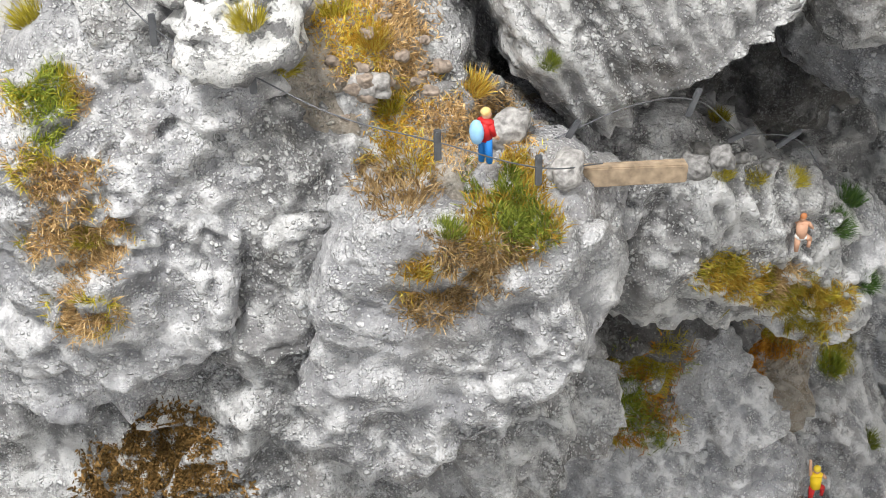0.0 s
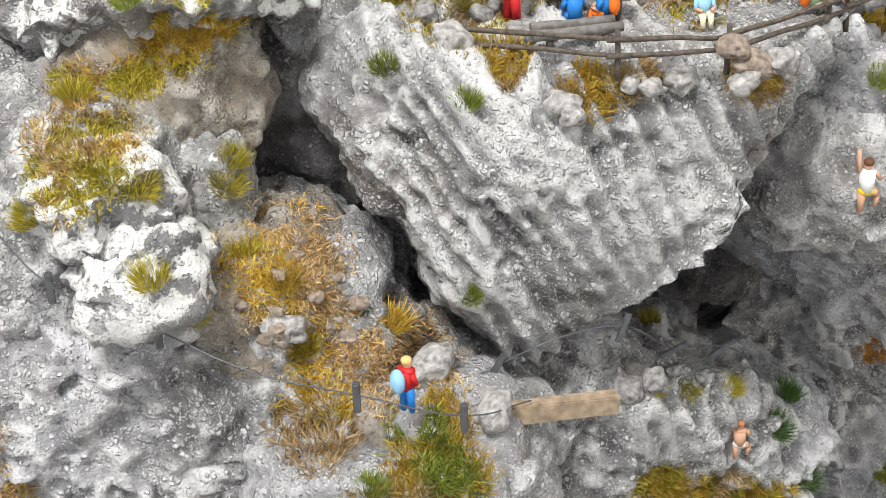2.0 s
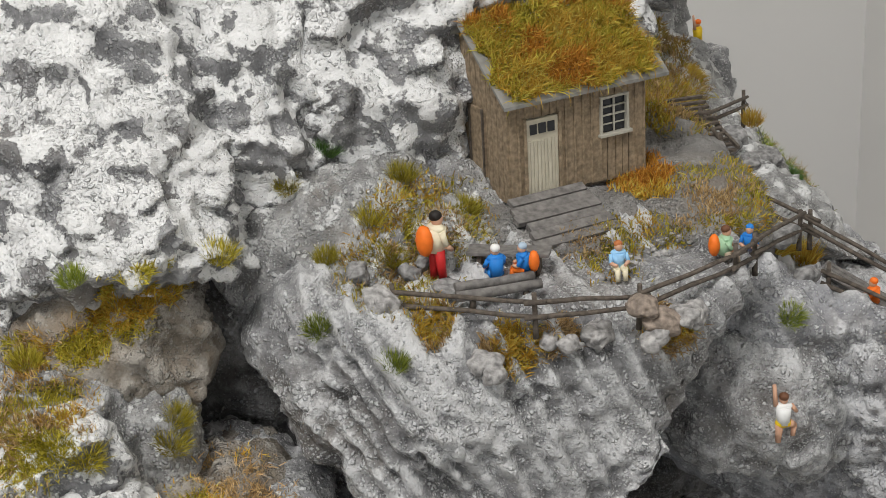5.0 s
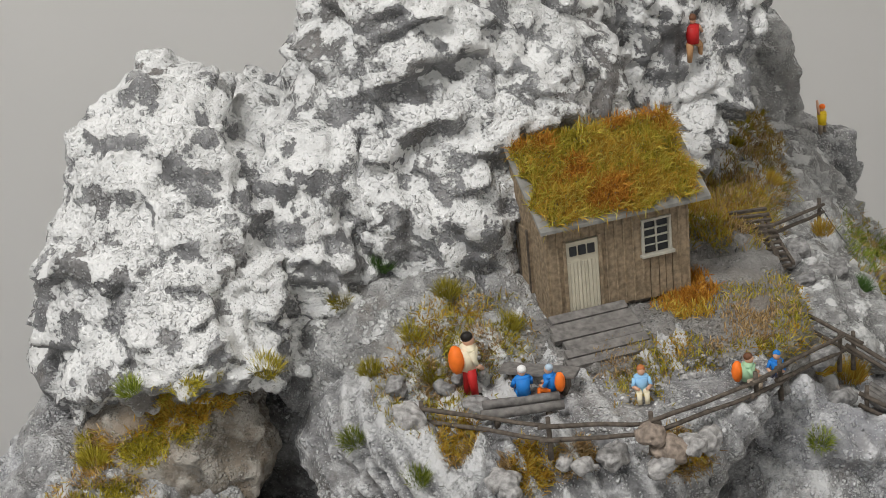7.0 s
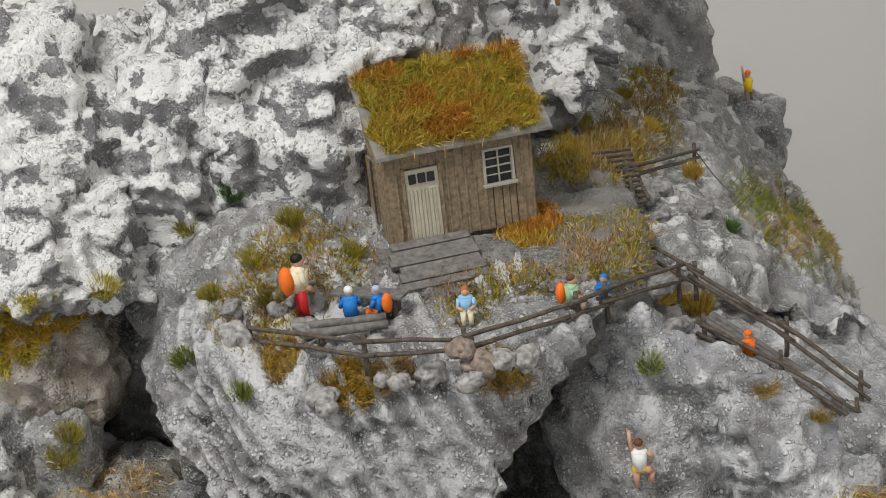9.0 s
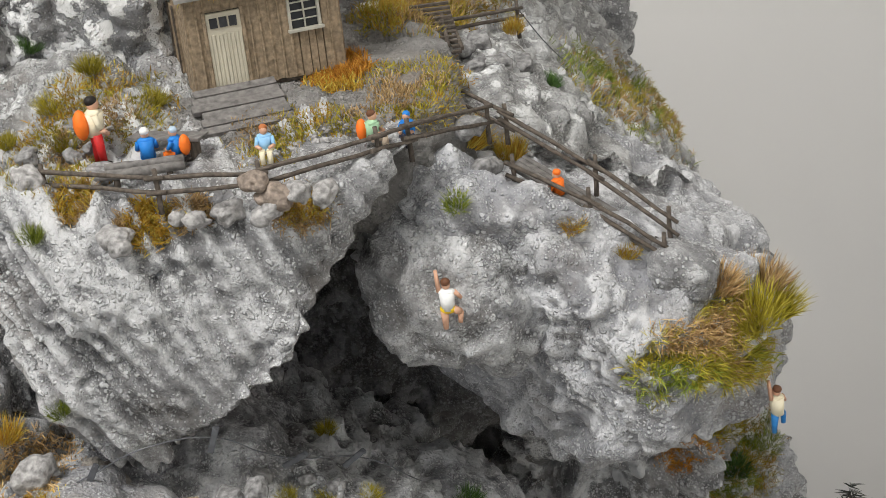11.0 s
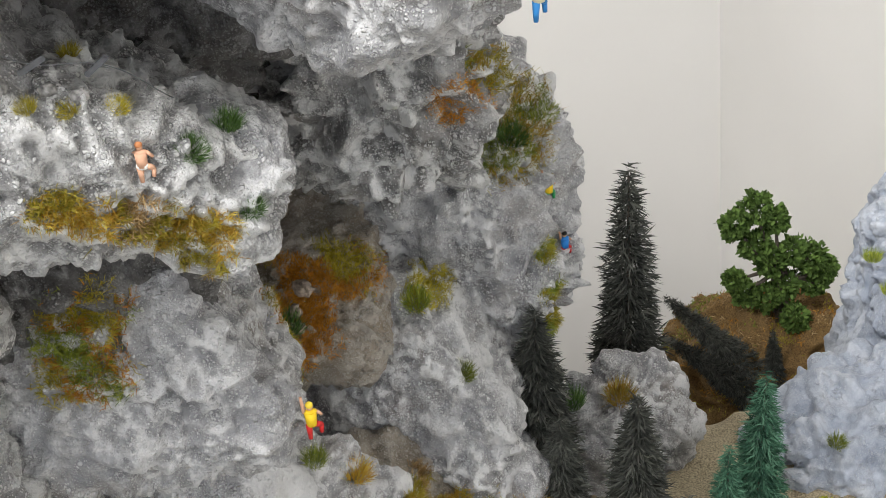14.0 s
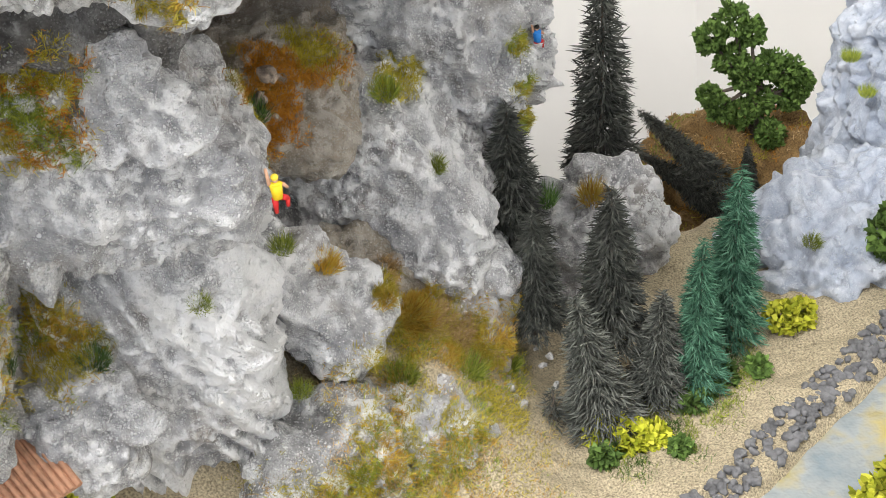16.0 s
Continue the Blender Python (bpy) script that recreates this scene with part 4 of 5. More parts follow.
pick = np.clip((lattice(np.array(pts) / 0.03, 78) * 1.8 - 0.4) * 4, 0, 3).astype(int)
tagged(mesh_from("grass_patch", v, t, [G_OLIVE, G_RUST, G_HAY, G_GREEN], smooth=False, mats=np.tile(pick, 3)), "olive and rusty flock on the brown mound", "grass", kind="stuff")
rock("blue_crag", None, BLUE, "", spacing=0.0025, solid=False, c=(0.648, 0.38, 0.075), half=(0.07, 0.1, 0.15), bits=0.4, p=3.4, seed=51, lump=0.010, taper=-0.25, strata=((0.9, 0.2, 0.2), 0.03, 0.006))
tagged(bpy.data.objects["blue_crag"], "glossy blue-grey painted rock pinnacle by the stream", "rock")
rock("blue_boulder", None, BLUE, "", spacing=0.0025, solid=False, c=(0.53, 0.28, 0.055), half=(0.085, 0.065, 0.055), rot=(0, -14, 10), seed=52, lump=0.012)
tagged(bpy.data.objects["blue_boulder"], "glossy blue-grey painted boulder by the stream", "rock")


def foam(name, blobs, mat, label, leaf=0.0035, per=260, trunk=None, category="bush", group=""):
    """A crown of many small leaves in uneven clumps, on a stem with limbs."""
    o = Vector(trunk[0]) if trunk else Vector(blobs[0][:3])
    ob = thing(name, Matrix.Translation(o), label, category, group)
    if trunk:
        bm = bmesh.new()
        tube(bm, (0, 0, 0), Vector(trunk[1]) - o, 0.006, 0.003, 7, wobble=0.002)
        part("trunk", bm, WOOD_DARK, ob)
        for b in blobs:
            bm = bmesh.new()
            tube(bm, (Vector(trunk[1]) - o) * random.uniform(0.5, 0.95), Vector(b[:3]) - o, 0.0025, 0.0012, 6)
            part("limb", bm, WOOD_DARK, ob)
    pts, nrm = [], []
    for x, y, z, r in blobs:
        d = np.random.normal(0, 1, (per, 3))
        d /= np.linalg.norm(d, axis=1)[:, None]
        rr = r * (0.55 + 0.5 * lattice(d * 2.2 + np.array([x, y, z]) * 100, 9))[:, None] * np.random.uniform(0.75, 1.05, (per, 1))
        pts.append(np.array([x, y, z]) - np.array(o) + d * rr)
        nrm.append(d)
    v, t = blades(np.concatenate(pts), np.concatenate(nrm), leaf, leaf * 0.8, 0.6, 0.0, 0.1)
    mesh_from("crown", v, t, [mat], ob, smooth=False)
    return ob


foam("model_tree", [(0.553, 0.585, 0.100, 0.0180), (0.533, 0.585, 0.085, 0.0164), (0.573, 0.585, 0.083, 0.0148), (0.553, 0.585, 0.060, 0.0197), (0.568, 0.585, 0.040, 0.0180), (0.588, 0.585, 0.045, 0.0164), (0.608, 0.585, 0.035, 0.0180),
                    (0.623, 0.585, 0.020, 0.0148), (0.533, 0.585, 0.025, 0.0131), (0.543, 0.585, 0.010, 0.0148), (0.563, 0.585, 0.000, 0.0164), (0.613, 0.585, 0.005, 0.0148), (0.583, 0.585, 0.010, 0.0164), (0.588, 0.57, -0.020, 0.0164)],
     L_GREEN, "green foam-leaved model tree with open crown on the mound", 0.0045, 620, ((0.578, 0.585, -0.030), (0.576, 0.585, 0.040)), "tree")
foam("model_tree", [(0.62, 0.37, 0.245, 0.028), (0.645, 0.37, 0.26, 0.03), (0.635, 0.37, 0.285, 0.028), (0.61, 0.37, 0.265, 0.02)], L_GREEN, "olive foam-leaved model tree on the blue rock", 0.006, 420, ((0.64, 0.37, 0.2), (0.64, 0.37, 0.25)), "tree")
foam("foam_bush", [(0.535, 0.215, 0.108, 0.022), (0.548, 0.215, 0.1, 0.022), (0.542, 0.215, 0.122, 0.02)], L_GREEN, "curly green foam bush on the blue rock", 0.006, 400)
foam("foam_bush", [(0.445, 0.19, 0.075, 0.014), (0.458, 0.19, 0.075, 0.012)], L_LIME, "yellow-green foam bush beside the stream", 0.005, 330)
foam("foam_bush", [(0.29, 0.11, 0.075, 0.014), (0.305, 0.105, 0.075, 0.015), (0.32, 0.105, 0.07, 0.012)], L_LIME, "lime green foam bush under the firs", 0.006, 300)
foam("foam_bush", [(0.285, 0.095, 0.07, 0.011), (0.355, 0.13, 0.07, 0.012), (0.37, 0.14, 0.072, 0.012), (0.385, 0.15, 0.07, 0.012)], L_GREEN, "green foam bush under the firs", 0.005, 260)
foam("foam_bush", [(0.41, 0.15, 0.07, 0.009)], L_GREEN, "small grey-green foam bush on gravel", 0.005, 260)
foam("foam_bush", [(0.335, 0.09, 0.068, 0.009)], L_GREEN, "small green foam bush on gravel", 0.005, 260)
foam("foam_bush", [(-0.045, 0.02, 0.19, 0.022), (-0.03, 0.015, 0.175, 0.024), (-0.055, 0.01, 0.165, 0.024)], L_LIME, "olive foam bush under the tiled roof", 0.006, 420)
foam("foam_bush", [(0.062, 0.11, 0.25, 0.014), (0.07, 0.11, 0.235, 0.014), (0.075, 0.115, 0.26, 0.01)], L_GREEN, "dark green foam ivy in the cleft", 0.005, 260)
foam("foam_bush", [(0.46, 0.03, 0.06, 0.02), (0.44, 0.015, 0.06, 0.02)], L_LIME, "lime foam bush in front of the stream", 0.006, 300)


# ---------------------------------------------------------------- hut
hut = thing("mountain_hut", pose(0.0, 0.0, 0.748, 0, 0, 17.5), "weathered wooden plank hut with a grass-covered roof", "hut")
W, D, H, RZ, RY = 0.063, 0.055, 0.0390, 0.0615, 0.029


def hut_part(name, boxes, material, parent, label=""):
    bm = bmesh.new()
    for c, s in boxes:
        slab(bm, c, s, jitter=0.00012)
    bmesh.ops.bevel(bm, geom=list(bm.edges), offset=0.00012, segments=1, affect="EDGES")
    return part(name, bm, material, parent, label)


# inner shell of the walls, with the gables
bm = bmesh.new()
prof = [(0.0012, -0.006), (D - 0.0012, -0.006), (D - 0.0012, H - 0.001), (RY, RZ - 0.0015), (0.0012, H - 0.001)]
lo = [bm.verts.new((0.0012, y, z)) for y, z in prof]
hi = [bm.verts.new((W - 0.0012, y, z)) for y, z in prof]
bm.faces.new(lo[::-1]), bm.faces.new(hi)
for i in range(5):
    bm.faces.new((lo[i], lo[(i + 1) % 5], hi[(i + 1) % 5], hi[i]))
bmesh.ops.recalc_face_normals(bm, faces=bm.faces)
wall_shell = part("wall", bm, WOOD_DARK, hut)
x = 0.0
while x < W - 0.002:
    w = random.uniform(0.0030, 0.0042)
    z0, z1 = -0.004 + random.uniform(-0.0008, 0.0004), H
    if 0.0065 < x + w / 2 < 0.0225:
        z0 = 0.0288
    if 0.0415 < x + w / 2 < 0.0545:
        hut_part("plank", [((x + w / 2, 0, (z0 + 0.0155) / 2), (w * 0.9, 0.0016, 0.0155 - z0))], WOOD, wall_shell)
        z0 = 0.0305
    hut_part("plank", [((x + w / 2, 0, (z0 + z1) / 2), (w * 0.84, 0.0016, z1 - z0))], WOOD, wall_shell)
    hut_part("batten", [((x + w * 0.98, -0.001, (z0 + z1) / 2), (0.0008, 0.0008, z1 - z0))], WOOD, wall_shell)
    x += w
for side_x in (0.0, W):
    y = 0.0
    while y < D - 0.002:
        w = random.uniform(0.0034, 0.0044)
        mid = y + w / 2
        top = H + (RZ - H) * (mid / RY if mid < RY else (D - mid) / (D - RY)) - 0.001
        hut_part("plank", [((side_x, mid, (top - 0.005) / 2), (0.0014, w * 0.9, top + 0.005))], WOOD, wall_shell)
        y += w
hut_part("side_shutter", [((-0.0012, 0.027, 0.016), (0.001, 0.022, 0.028))], WOOD, hut, "closed plank shutter on the gable wall")
for yy in (0.0165, 0.027, 0.0375):
    hut_part("batten", [((-0.0021, yy, 0.016), (0.0008, 0.001, 0.029))], WOOD_DARK, hut)
door = hut_part("door", [((0.0145, -0.0004, 0.0125), (0.0145, 0.0012, 0.0315))], DOOR, hut, "cream painted door with three small panes")
for k in range(3):
    hut_part("pane", [((0.0105 + k * 0.004, -0.0012, 0.0242), (0.0032, 0.0006, 0.0042))], GLASS, door, "dark glass pane")
for k in range(9):
    hut_part("board", [((0.0081 + k * 0.0016, -0.0011, 0.0085), (0.0013, 0.0004, 0.022))], DOOR, door)
for xx in (0.0066, 0.0224):
    hut_part("door_post", [((xx, -0.001, 0.013), (0.0013, 0.0018, 0.033))], WOOD, door)
win = hut_part("window", [((0.048, 0.0003, 0.023), (0.0125, 0.0008, 0.0145))], GLASS, hut, "small six-paned window with a pale frame")
for c, s in (((0.0418, -0.001, 0.023), (0.0012, 0.0018, 0.016)), ((0.0542, -0.001, 0.023), (0.0012, 0.0018, 0.016)), ((0.048, -0.001, 0.0306), (0.0136, 0.0018, 0.0012))):
    hut_part("window_frame", [(c, s)], FRAME, win)
hut_part("window_sill", [((0.048, -0.0018, 0.0152), (0.015, 0.003, 0.0011))], FRAME, win)
hut_part("muntin", [((0.048, -0.0008, 0.023), (0.0007, 0.001, 0.0145))], FRAME, win)
for zz in (0.0194, 0.0230, 0.0266):
    hut_part("muntin", [((0.048, -0.0008, zz), (0.0115, 0.001, 0.0006))], FRAME, win)
# roof sheets with overhang
roof = None
RP, RN = [], []
for y0, z0, sgn in ((-0.0055, H - 0.0035, 1), (D + 0.0065, H - 0.0055, -1)):
    bm = bmesh.new()
    a, b = Vector((-0.0045, y0, z0)), Vector((W + 0.0085, y0, z0))
    c, d = Vector((W + 0.0085, RY, RZ + 0.0005)), Vector((-0.0045, RY, RZ + 0.0005))
    up = Vector((0, 0, 0.0014))
    vs = [bm.verts.new(v) for v in (a, b, c, d, a + up, b + up, c + up, d + up)]
    for f in ((0, 1, 2, 3), (4, 5, 6, 7), (0, 1, 5, 4), (1, 2, 6, 5), (2, 3, 7, 6), (3, 0, 4, 7)):
        bm.faces.new([vs[i] for i in f])
    bmesh.ops.recalc_face_normals(bm, faces=bm.faces)
    ob = part("roof", bm, ROOFING, hut, "grey roofing sheet with worn edges")
    roof = roof or ob
    nrm = (b - a).cross(d - a).normalized()
    nrm = nrm if nrm.z > 0 else -nrm
    for _ in range(15000 if sgn > 0 else 3000):
        s, t = random.random(), random.random()
        edge = 0.03 + 0.08 * noise.noise(Vector((t * 5, sgn, 0)))
        if not (edge < s < 0.97 - edge * 0.6) or t < 0.03 + 0.1 * noise.noise(Vector((s * 6, sgn, 3))):
            continue
        RP.append(a + (b - a) * s + (d - a) * t + up + nrm * (random.uniform(0, 0.0016) + max(0, 0.006 * noise.noise(Vector((s * 7, t * 5, sgn))))))
        RN.append(nrm)
v, t = blades(RP, RN, 0.0066, 0.00036, 0.75, 0.15, 0.2)
pick = np.clip((lattice(np.array(RP) / 0.011, 31) * 1.9 - 0.45 + np.random.normal(0, 0.1, len(RP))) * 4, 0, 3).astype(int)
tagged(mesh_from("roof_grass", v, t, [G_RUST, G_GOLD, G_OLIVE, G_GOLD], hut, smooth=False, mats=np.tile(pick, 3)), "rusty, golden and olive flocked grass", kind="stuff")

# boards in front of the door
pad = thing("boardwalk", pose(0.017, -0.011, 0.7402, 20, 0, 17), "grey weathered boards laid before the hut", "boards")
for k in range(6):
    hut_part("board", [((0.0006 * (k % 3), -0.0125 + k * 0.0050, 0.0004 * (k % 2)), (0.038 - 0.002 * (k % 3), 0.0046, 0.0022))], WOOD_GREY, pad)
# steps right of the hut
steps = thing("wooden_steps", pose(0.101, 0.046, 0.737, 8, 0, 4), "narrow wooden slat steps on the slope", "steps")
for k in range(11):
    hut_part("slat", [((0, k * 0.0038, 0.0008 * k), (0.018, 0.0016, 0.0014))], WOOD_DARK, steps)
for xx in (-0.009, 0.009):
    hut_part("stringer", [((xx, 0.019, 0.002), (0.0014, 0.043, 0.0016))], WOOD_DARK, steps)


# ---------------------------------------------------------------- fences
def fence(posts, label, height=0.011, rails=(0.004, 0.009), over=0.004):
    o = Vector(posts[0])
    ob = thing("wooden_fence", Matrix.Translation(o), label, "fence", "rustic fences round the terrace")
    pts = [Vector(p) - o for p in posts]
    for p in pts:
        bm = bmesh.new()
        tube(bm, p + Vector((0, 0, -0.006)), p + Vector((random.uniform(-.0006, .0006), 0, height + 0.0015)), 0.0011, 0.0009, 7, wobble=0.0002)
        part("post", bm, WOOD_DARK, ob)
    for a, b in zip(pts, pts[1:]):
        d = (b - a).normalized() * over
        for z in rails:
            bm = bmesh.new()
            e = Vector((0, -0.0012, z + random.uniform(-0.0006, 0.0006)))
            tube(bm, a - d + e, b + d + e + Vector((0, 0, random.uniform(-0.001, 0.001))), 0.0010, 0.0008, 7, wobble=0.00035)
            part("rail", bm, WOOD_DARK, ob)
    return ob


fence([(-0.056, -0.052, 0.728), (-0.01, -0.077, 0.729), (0.027, -0.079, 0.728), (0.071, -0.058, 0.729), (0.083, -0.046, 0.727)], "dark rustic rail fence along the terrace rim", 0.010, (0.003, 0.0085))
fence([(0.083, -0.046, 0.727), (0.115, -0.012, 0.719)], "dark rustic rail fence at the terrace corner", 0.010, (0.004, 0.009))
fence([(0.098, 0.016, 0.726), (0.123, -0.004, 0.715), (0.155, -0.028, 0.697), (0.181, -0.045, 0.678)], "dark rustic rail fence on the far side of the path", 0.010, (0.003, 0.0075))
fence([(0.123, -0.024, 0.7), (0.151, -0.04, 0.688), (0.177, -0.054, 0.671)], "dark rustic rail fence on the near side of the path", 0.010, (0.002, 0.0065))
fence([(0.104, 0.05, 0.73), (0.104, 0.068, 0.733)], "short dark rail beside the wooden steps", 0.012, (0.006, 0.011))
fence([(0.104, 0.075, 0.735), (0.141, 0.119, 0.726)], "dark rail fence above the wooden steps", 0.011, (0.004, 0.009))
path_boards = thing("plank_path", pose(0.150, -0.030, 0.6895, 0, 28, -31), "weathered plank walkway between the rails", "walkway")
for k in range(4):
    hut_part("board", [((0.0, -0.0052 + k * 0.0036, 0.0), (0.066, 0.0031, 0.0014))], WOOD_GREY, path_boards)

# ---------------------------------------------------------------- table and benches
table = thing("picnic_table", pose(-0.0095, -0.036, 0.731, 0, 0, -22), "weathered plank table on the terrace", "table")
for k in range(2):
    hut_part("board", [((0, -0.0022 + 0.0044 * k, 0.0085), (0.031, 0.0041, 0.0014))], WOOD_GREY, table)
for xx in (-0.011, 0.011):
    hut_part("leg", [((xx, 0, 0.003), (0.0016, 0.006, 0.0095))], WOOD_DARK, table)
for dy, ln in ((-0.0125, 0.03), (-0.02, 0.032)):
    b = thing("log_bench", pose(-0.018, -0.036 + dy, 0.7305, 0, 0, 4), "grey half-log bench beside the table", "bench", "benches at the table")
    bm = bmesh.new()
    tube(bm, (-ln / 2, 0, 0.003), (ln / 2, 0, 0.003), 0.0021, 0.0019, 8, wobble=0.0003)
    part("seat", bm, WOOD_GREY, b)
    for xx in (-0.01, 0.01):
        bm = bmesh.new()
        tube(bm, (xx, 0, -0.003), (xx, 0, 0.002), 0.0013, 0.0012, 6)
        part("leg", bm, WOOD_DARK, b)


# ---------------------------------------------------------------- stones
STONES = {}


def stone(p, s, mat, label, rot=None, drop=True):
    key = (mat.name, random.randint(0, 3))
    if key not in STONES:
        v, f, _ = rock_surface(0.16, c=(0, 0, 0), half=(1, 0.85, 0.75), p=random.uniform(2.2, 3.2), lump=0.0)
        d = lattice(v / 0.9 + random.uniform(0, 50), 3) - 0.5
        e = lattice(v / 0.35 + random.uniform(0, 50), 4) - 0.5
        v = v * (1 + 0.35 * d + 0.1 * e + 0.45 * facets(v / 0.95 + random.uniform(0, 50), 6))[:, None]
        ob = mesh_from("stone", v, f, [mat])
        STONES[key] = ob.data
        bpy.data.objects.remove(ob)
    co = Vector(p)
    if drop:
        hit, n = snap(p, 0.015)
        co = hit + (n * s * 0.25)
    ob = new("stone", STONES[key])
    ob.matrix_world = Matrix.LocRotScale(co, Euler((random.uniform(-.4, .4), random.uniform(-.4, .4), random.uniform(0, 6.28))), Vector((s, s * random.uniform(.8, 1), s * random.uniform(.75, 1))))
    return tagged(ob, label, "stone", "loose stones on the mountain")


LS = "rough pale grey stone on the terrace rim"
for p, s in (((-0.028, -0.080, 0.724), 0.0062), ((-0.026, -0.082, 0.714), 0.0055), ((-0.008, -0.081, 0.722), 0.004), ((0.0, -0.082, 0.723), 0.0045), ((0.0122, -0.082, 0.7234), 0.0068), ((0.0291, -0.09, 0.7221), 0.006),
             ((0.041, -0.088, 0.728), 0.0058), ((0.05, -0.083, 0.731), 0.006), ((-0.062, -0.056, 0.732), 0.007)):
    stone(p, s, STONE, LS)
for p, s in (((0.1133, -0.0258, 0.7093), 0.006), ((0.113, -0.017, 0.721), 0.006)):
    stone(p, s, STONE_GREY, "round grey boulder at the path corner")
stone((0.0264, -0.087, 0.733), 0.0062, STONE_BROWN, "brown flat stone leaning on the fence")
stone((0.033, -0.088, 0.727), 0.007, STONE_BROWN, "long pale brown stone below the fence")
for p, s in (((-0.055, 0.013, 0.749), 0.005), ((-0.049, 0.012, 0.748), 0.005), ((-0.036, 0.034, 0.756), 0.007), ((-0.03, 0.03, 0.754), 0.006), ((-0.053, 0.02, 0.752), 0.0045)):
    stone(p, s, STONE_BROWN, "angular brown stone beside the hut")
for p, s in (((-0.066, -0.03, 0.736), 0.006), ((-0.047, -0.035, 0.735), 0.0045), ((-0.036, -0.045, 0.731), 0.0065), ((-0.058, -0.02, 0.737), 0.005), ((-0.04, -0.028, 0.735), 0.004)):
    stone(p, s, STONE_GREY, "grey stone among the terrace grass")
for p, s in (((0.108, 0.06, 0.735), 0.006), ((0.118, 0.075, 0.728), 0.007), ((0.125, 0.06, 0.722), 0.006), ((0.115, 0.045, 0.728), 0.005), ((0.1, 0.04, 0.733), 0.004), ((0.135, 0.08, 0.715), 0.006)):
    stone(p, s, STONE_GREY, "grey stone on the slope by the steps")
stone((-0.077, -0.082, 0.634), 0.0085, STONE, "large white egg-shaped stone on the path")
stone((-0.129, -0.0885, 0.6487), 0.0065, STONE, "round pale stone beside the path")
stone((-0.06, -0.103, 0.616), 0.008, STONE, "pale stone next to the plank")
for p, s in (((-0.004, -0.079, 0.601), 0.006), ((0.0066, -0.078, 0.603), 0.006), ((-0.07, -0.082, 0.63), 0.003), ((0.022, -0.05, 0.592), 0.004), ((0.036, -0.05, 0.585), 0.0035), ((0.012, -0.06, 0.6), 0.004)):
    stone(p, s, STONE_GREY, "grey stone beside the plank")
for _ in range(26):
    stone((random.uniform(-0.14, -0.1), random.uniform(-0.1, -0.055), random.uniform(0.64, 0.66)), random.uniform(0.0015, 0.0042), STONE_BROWN, "small brown stone in the dry grass")
for k in range(34):
    a = k / 33
    stone((0.026 + 0.06 * a + random.uniform(-.004, .004), -0.047 + 0.035 * a + random.uniform(-.004, .004), 0.7335), random.uniform(0.0009, 0.0017), STONE, "small pale pebble edging the terrace path")
for _ in range(22):
    stone((random.uniform(-0.05, 0.0), random.uniform(-0.03, 0.005), 0.74), random.uniform(0.001, 0.0021), STONE, "small pale pebble in the terrace grass")
for p, s in (((0.112, 0.195, 0.318), 0.006), ((0.11, 0.19, 0.31), 0.006), ((0.117, 0.2, 0.33), 0.007), ((0.165, 0.25, 0.3), 0.007)):
    stone(p, s, STONE_BROWN, "brown stone in the rusty hollow")
for _ in range(40):
    stone((random.uniform(0.2, 0.27), random.uniform(0.13, 0.23), 0.1), random.uniform(0.0015, 0.004), STONE, "pale chip of stone at the cliff foot")
bank = thing("stream_embankment", pose(0, 0, 0), "band of dark grey stones along the stream", "embankment", kind="structure")
for k in range(298):
    a, w = random.random(), random.choice((-0.004, 0.003, 0.010, 0.017)) + random.uniform(-0.003, 0.003)
    x, y = 0.285 + 0.82 * a * 0.36 + 0.57 * w, 0.012 + 0.57 * a * 0.36 - 0.82 * w
    ob = stone((x, y, float(ground_z(np.array([x]), np.array([y]))[0]) + 0.0015), random.uniform(0.0024, 0.0044), BALLAST, "dark grey stone of the stream embankment", drop=False)
    ob.parent = bank
    for key in ("label", "category", "group"):
        del ob[key]

# ---------------------------------------------------------------- plank bridge, cable
bridge = thing("plank_bridge", pose(-0.036, -0.098, 0.6112, 0, 3, 3), "pale wooden beam bridging the gap in the path", "beam")
bm = bmesh.new()
slab(bm, (0, 0, 0), (0.046, 0.0060, 0.0076), jitter=0.0003)
bmesh.ops.bevel(bm, geom=list(bm.edges), offset=0.0005, segments=2, affect="EDGES")
part("beam", bm, WOOD_PALE, bridge)


def bracket(p, tilt=0.0, turn=0.0):
    ob = thing("cable_bracket", pose(*p, 0, tilt, turn), "small grey metal bracket holding the safety cable", "bracket", "brackets of the safety cable")
    bm = bmesh.new()
    slab(bm, (0, 0, -0.001), (0.0026, 0.0011, 0.012))
    bmesh.ops.bevel(bm, geom=list(bm.edges), offset=0.0004, segments=2, affect="EDGES")
    part("plate", bm, METAL, ob)
    bm = bmesh.new()
    tube(bm, (0, -0.0012, 0.0035), (0, 0.0012, 0.0035), 0.0007, 0.0007, 8)
    part("eyelet", bm, METAL, ob)


def cable(points, label, r=0.00028):
    cu = bpy.data.curves.new("cable", "CURVE")
    cu.dimensions, cu.bevel_depth, cu.bevel_resolution = "3D", r, 2
    s = cu.splines.new("BEZIER")
    s.bezier_points.add(len(points) - 1)
    for b, p in zip(s.bezier_points, points):
        b.co, b.handle_left_type, b.handle_right_type = p, "AUTO", "AUTO"
    cu.materials.append(METAL)
    tagged(new("safety_cable", cu), label, "cable")


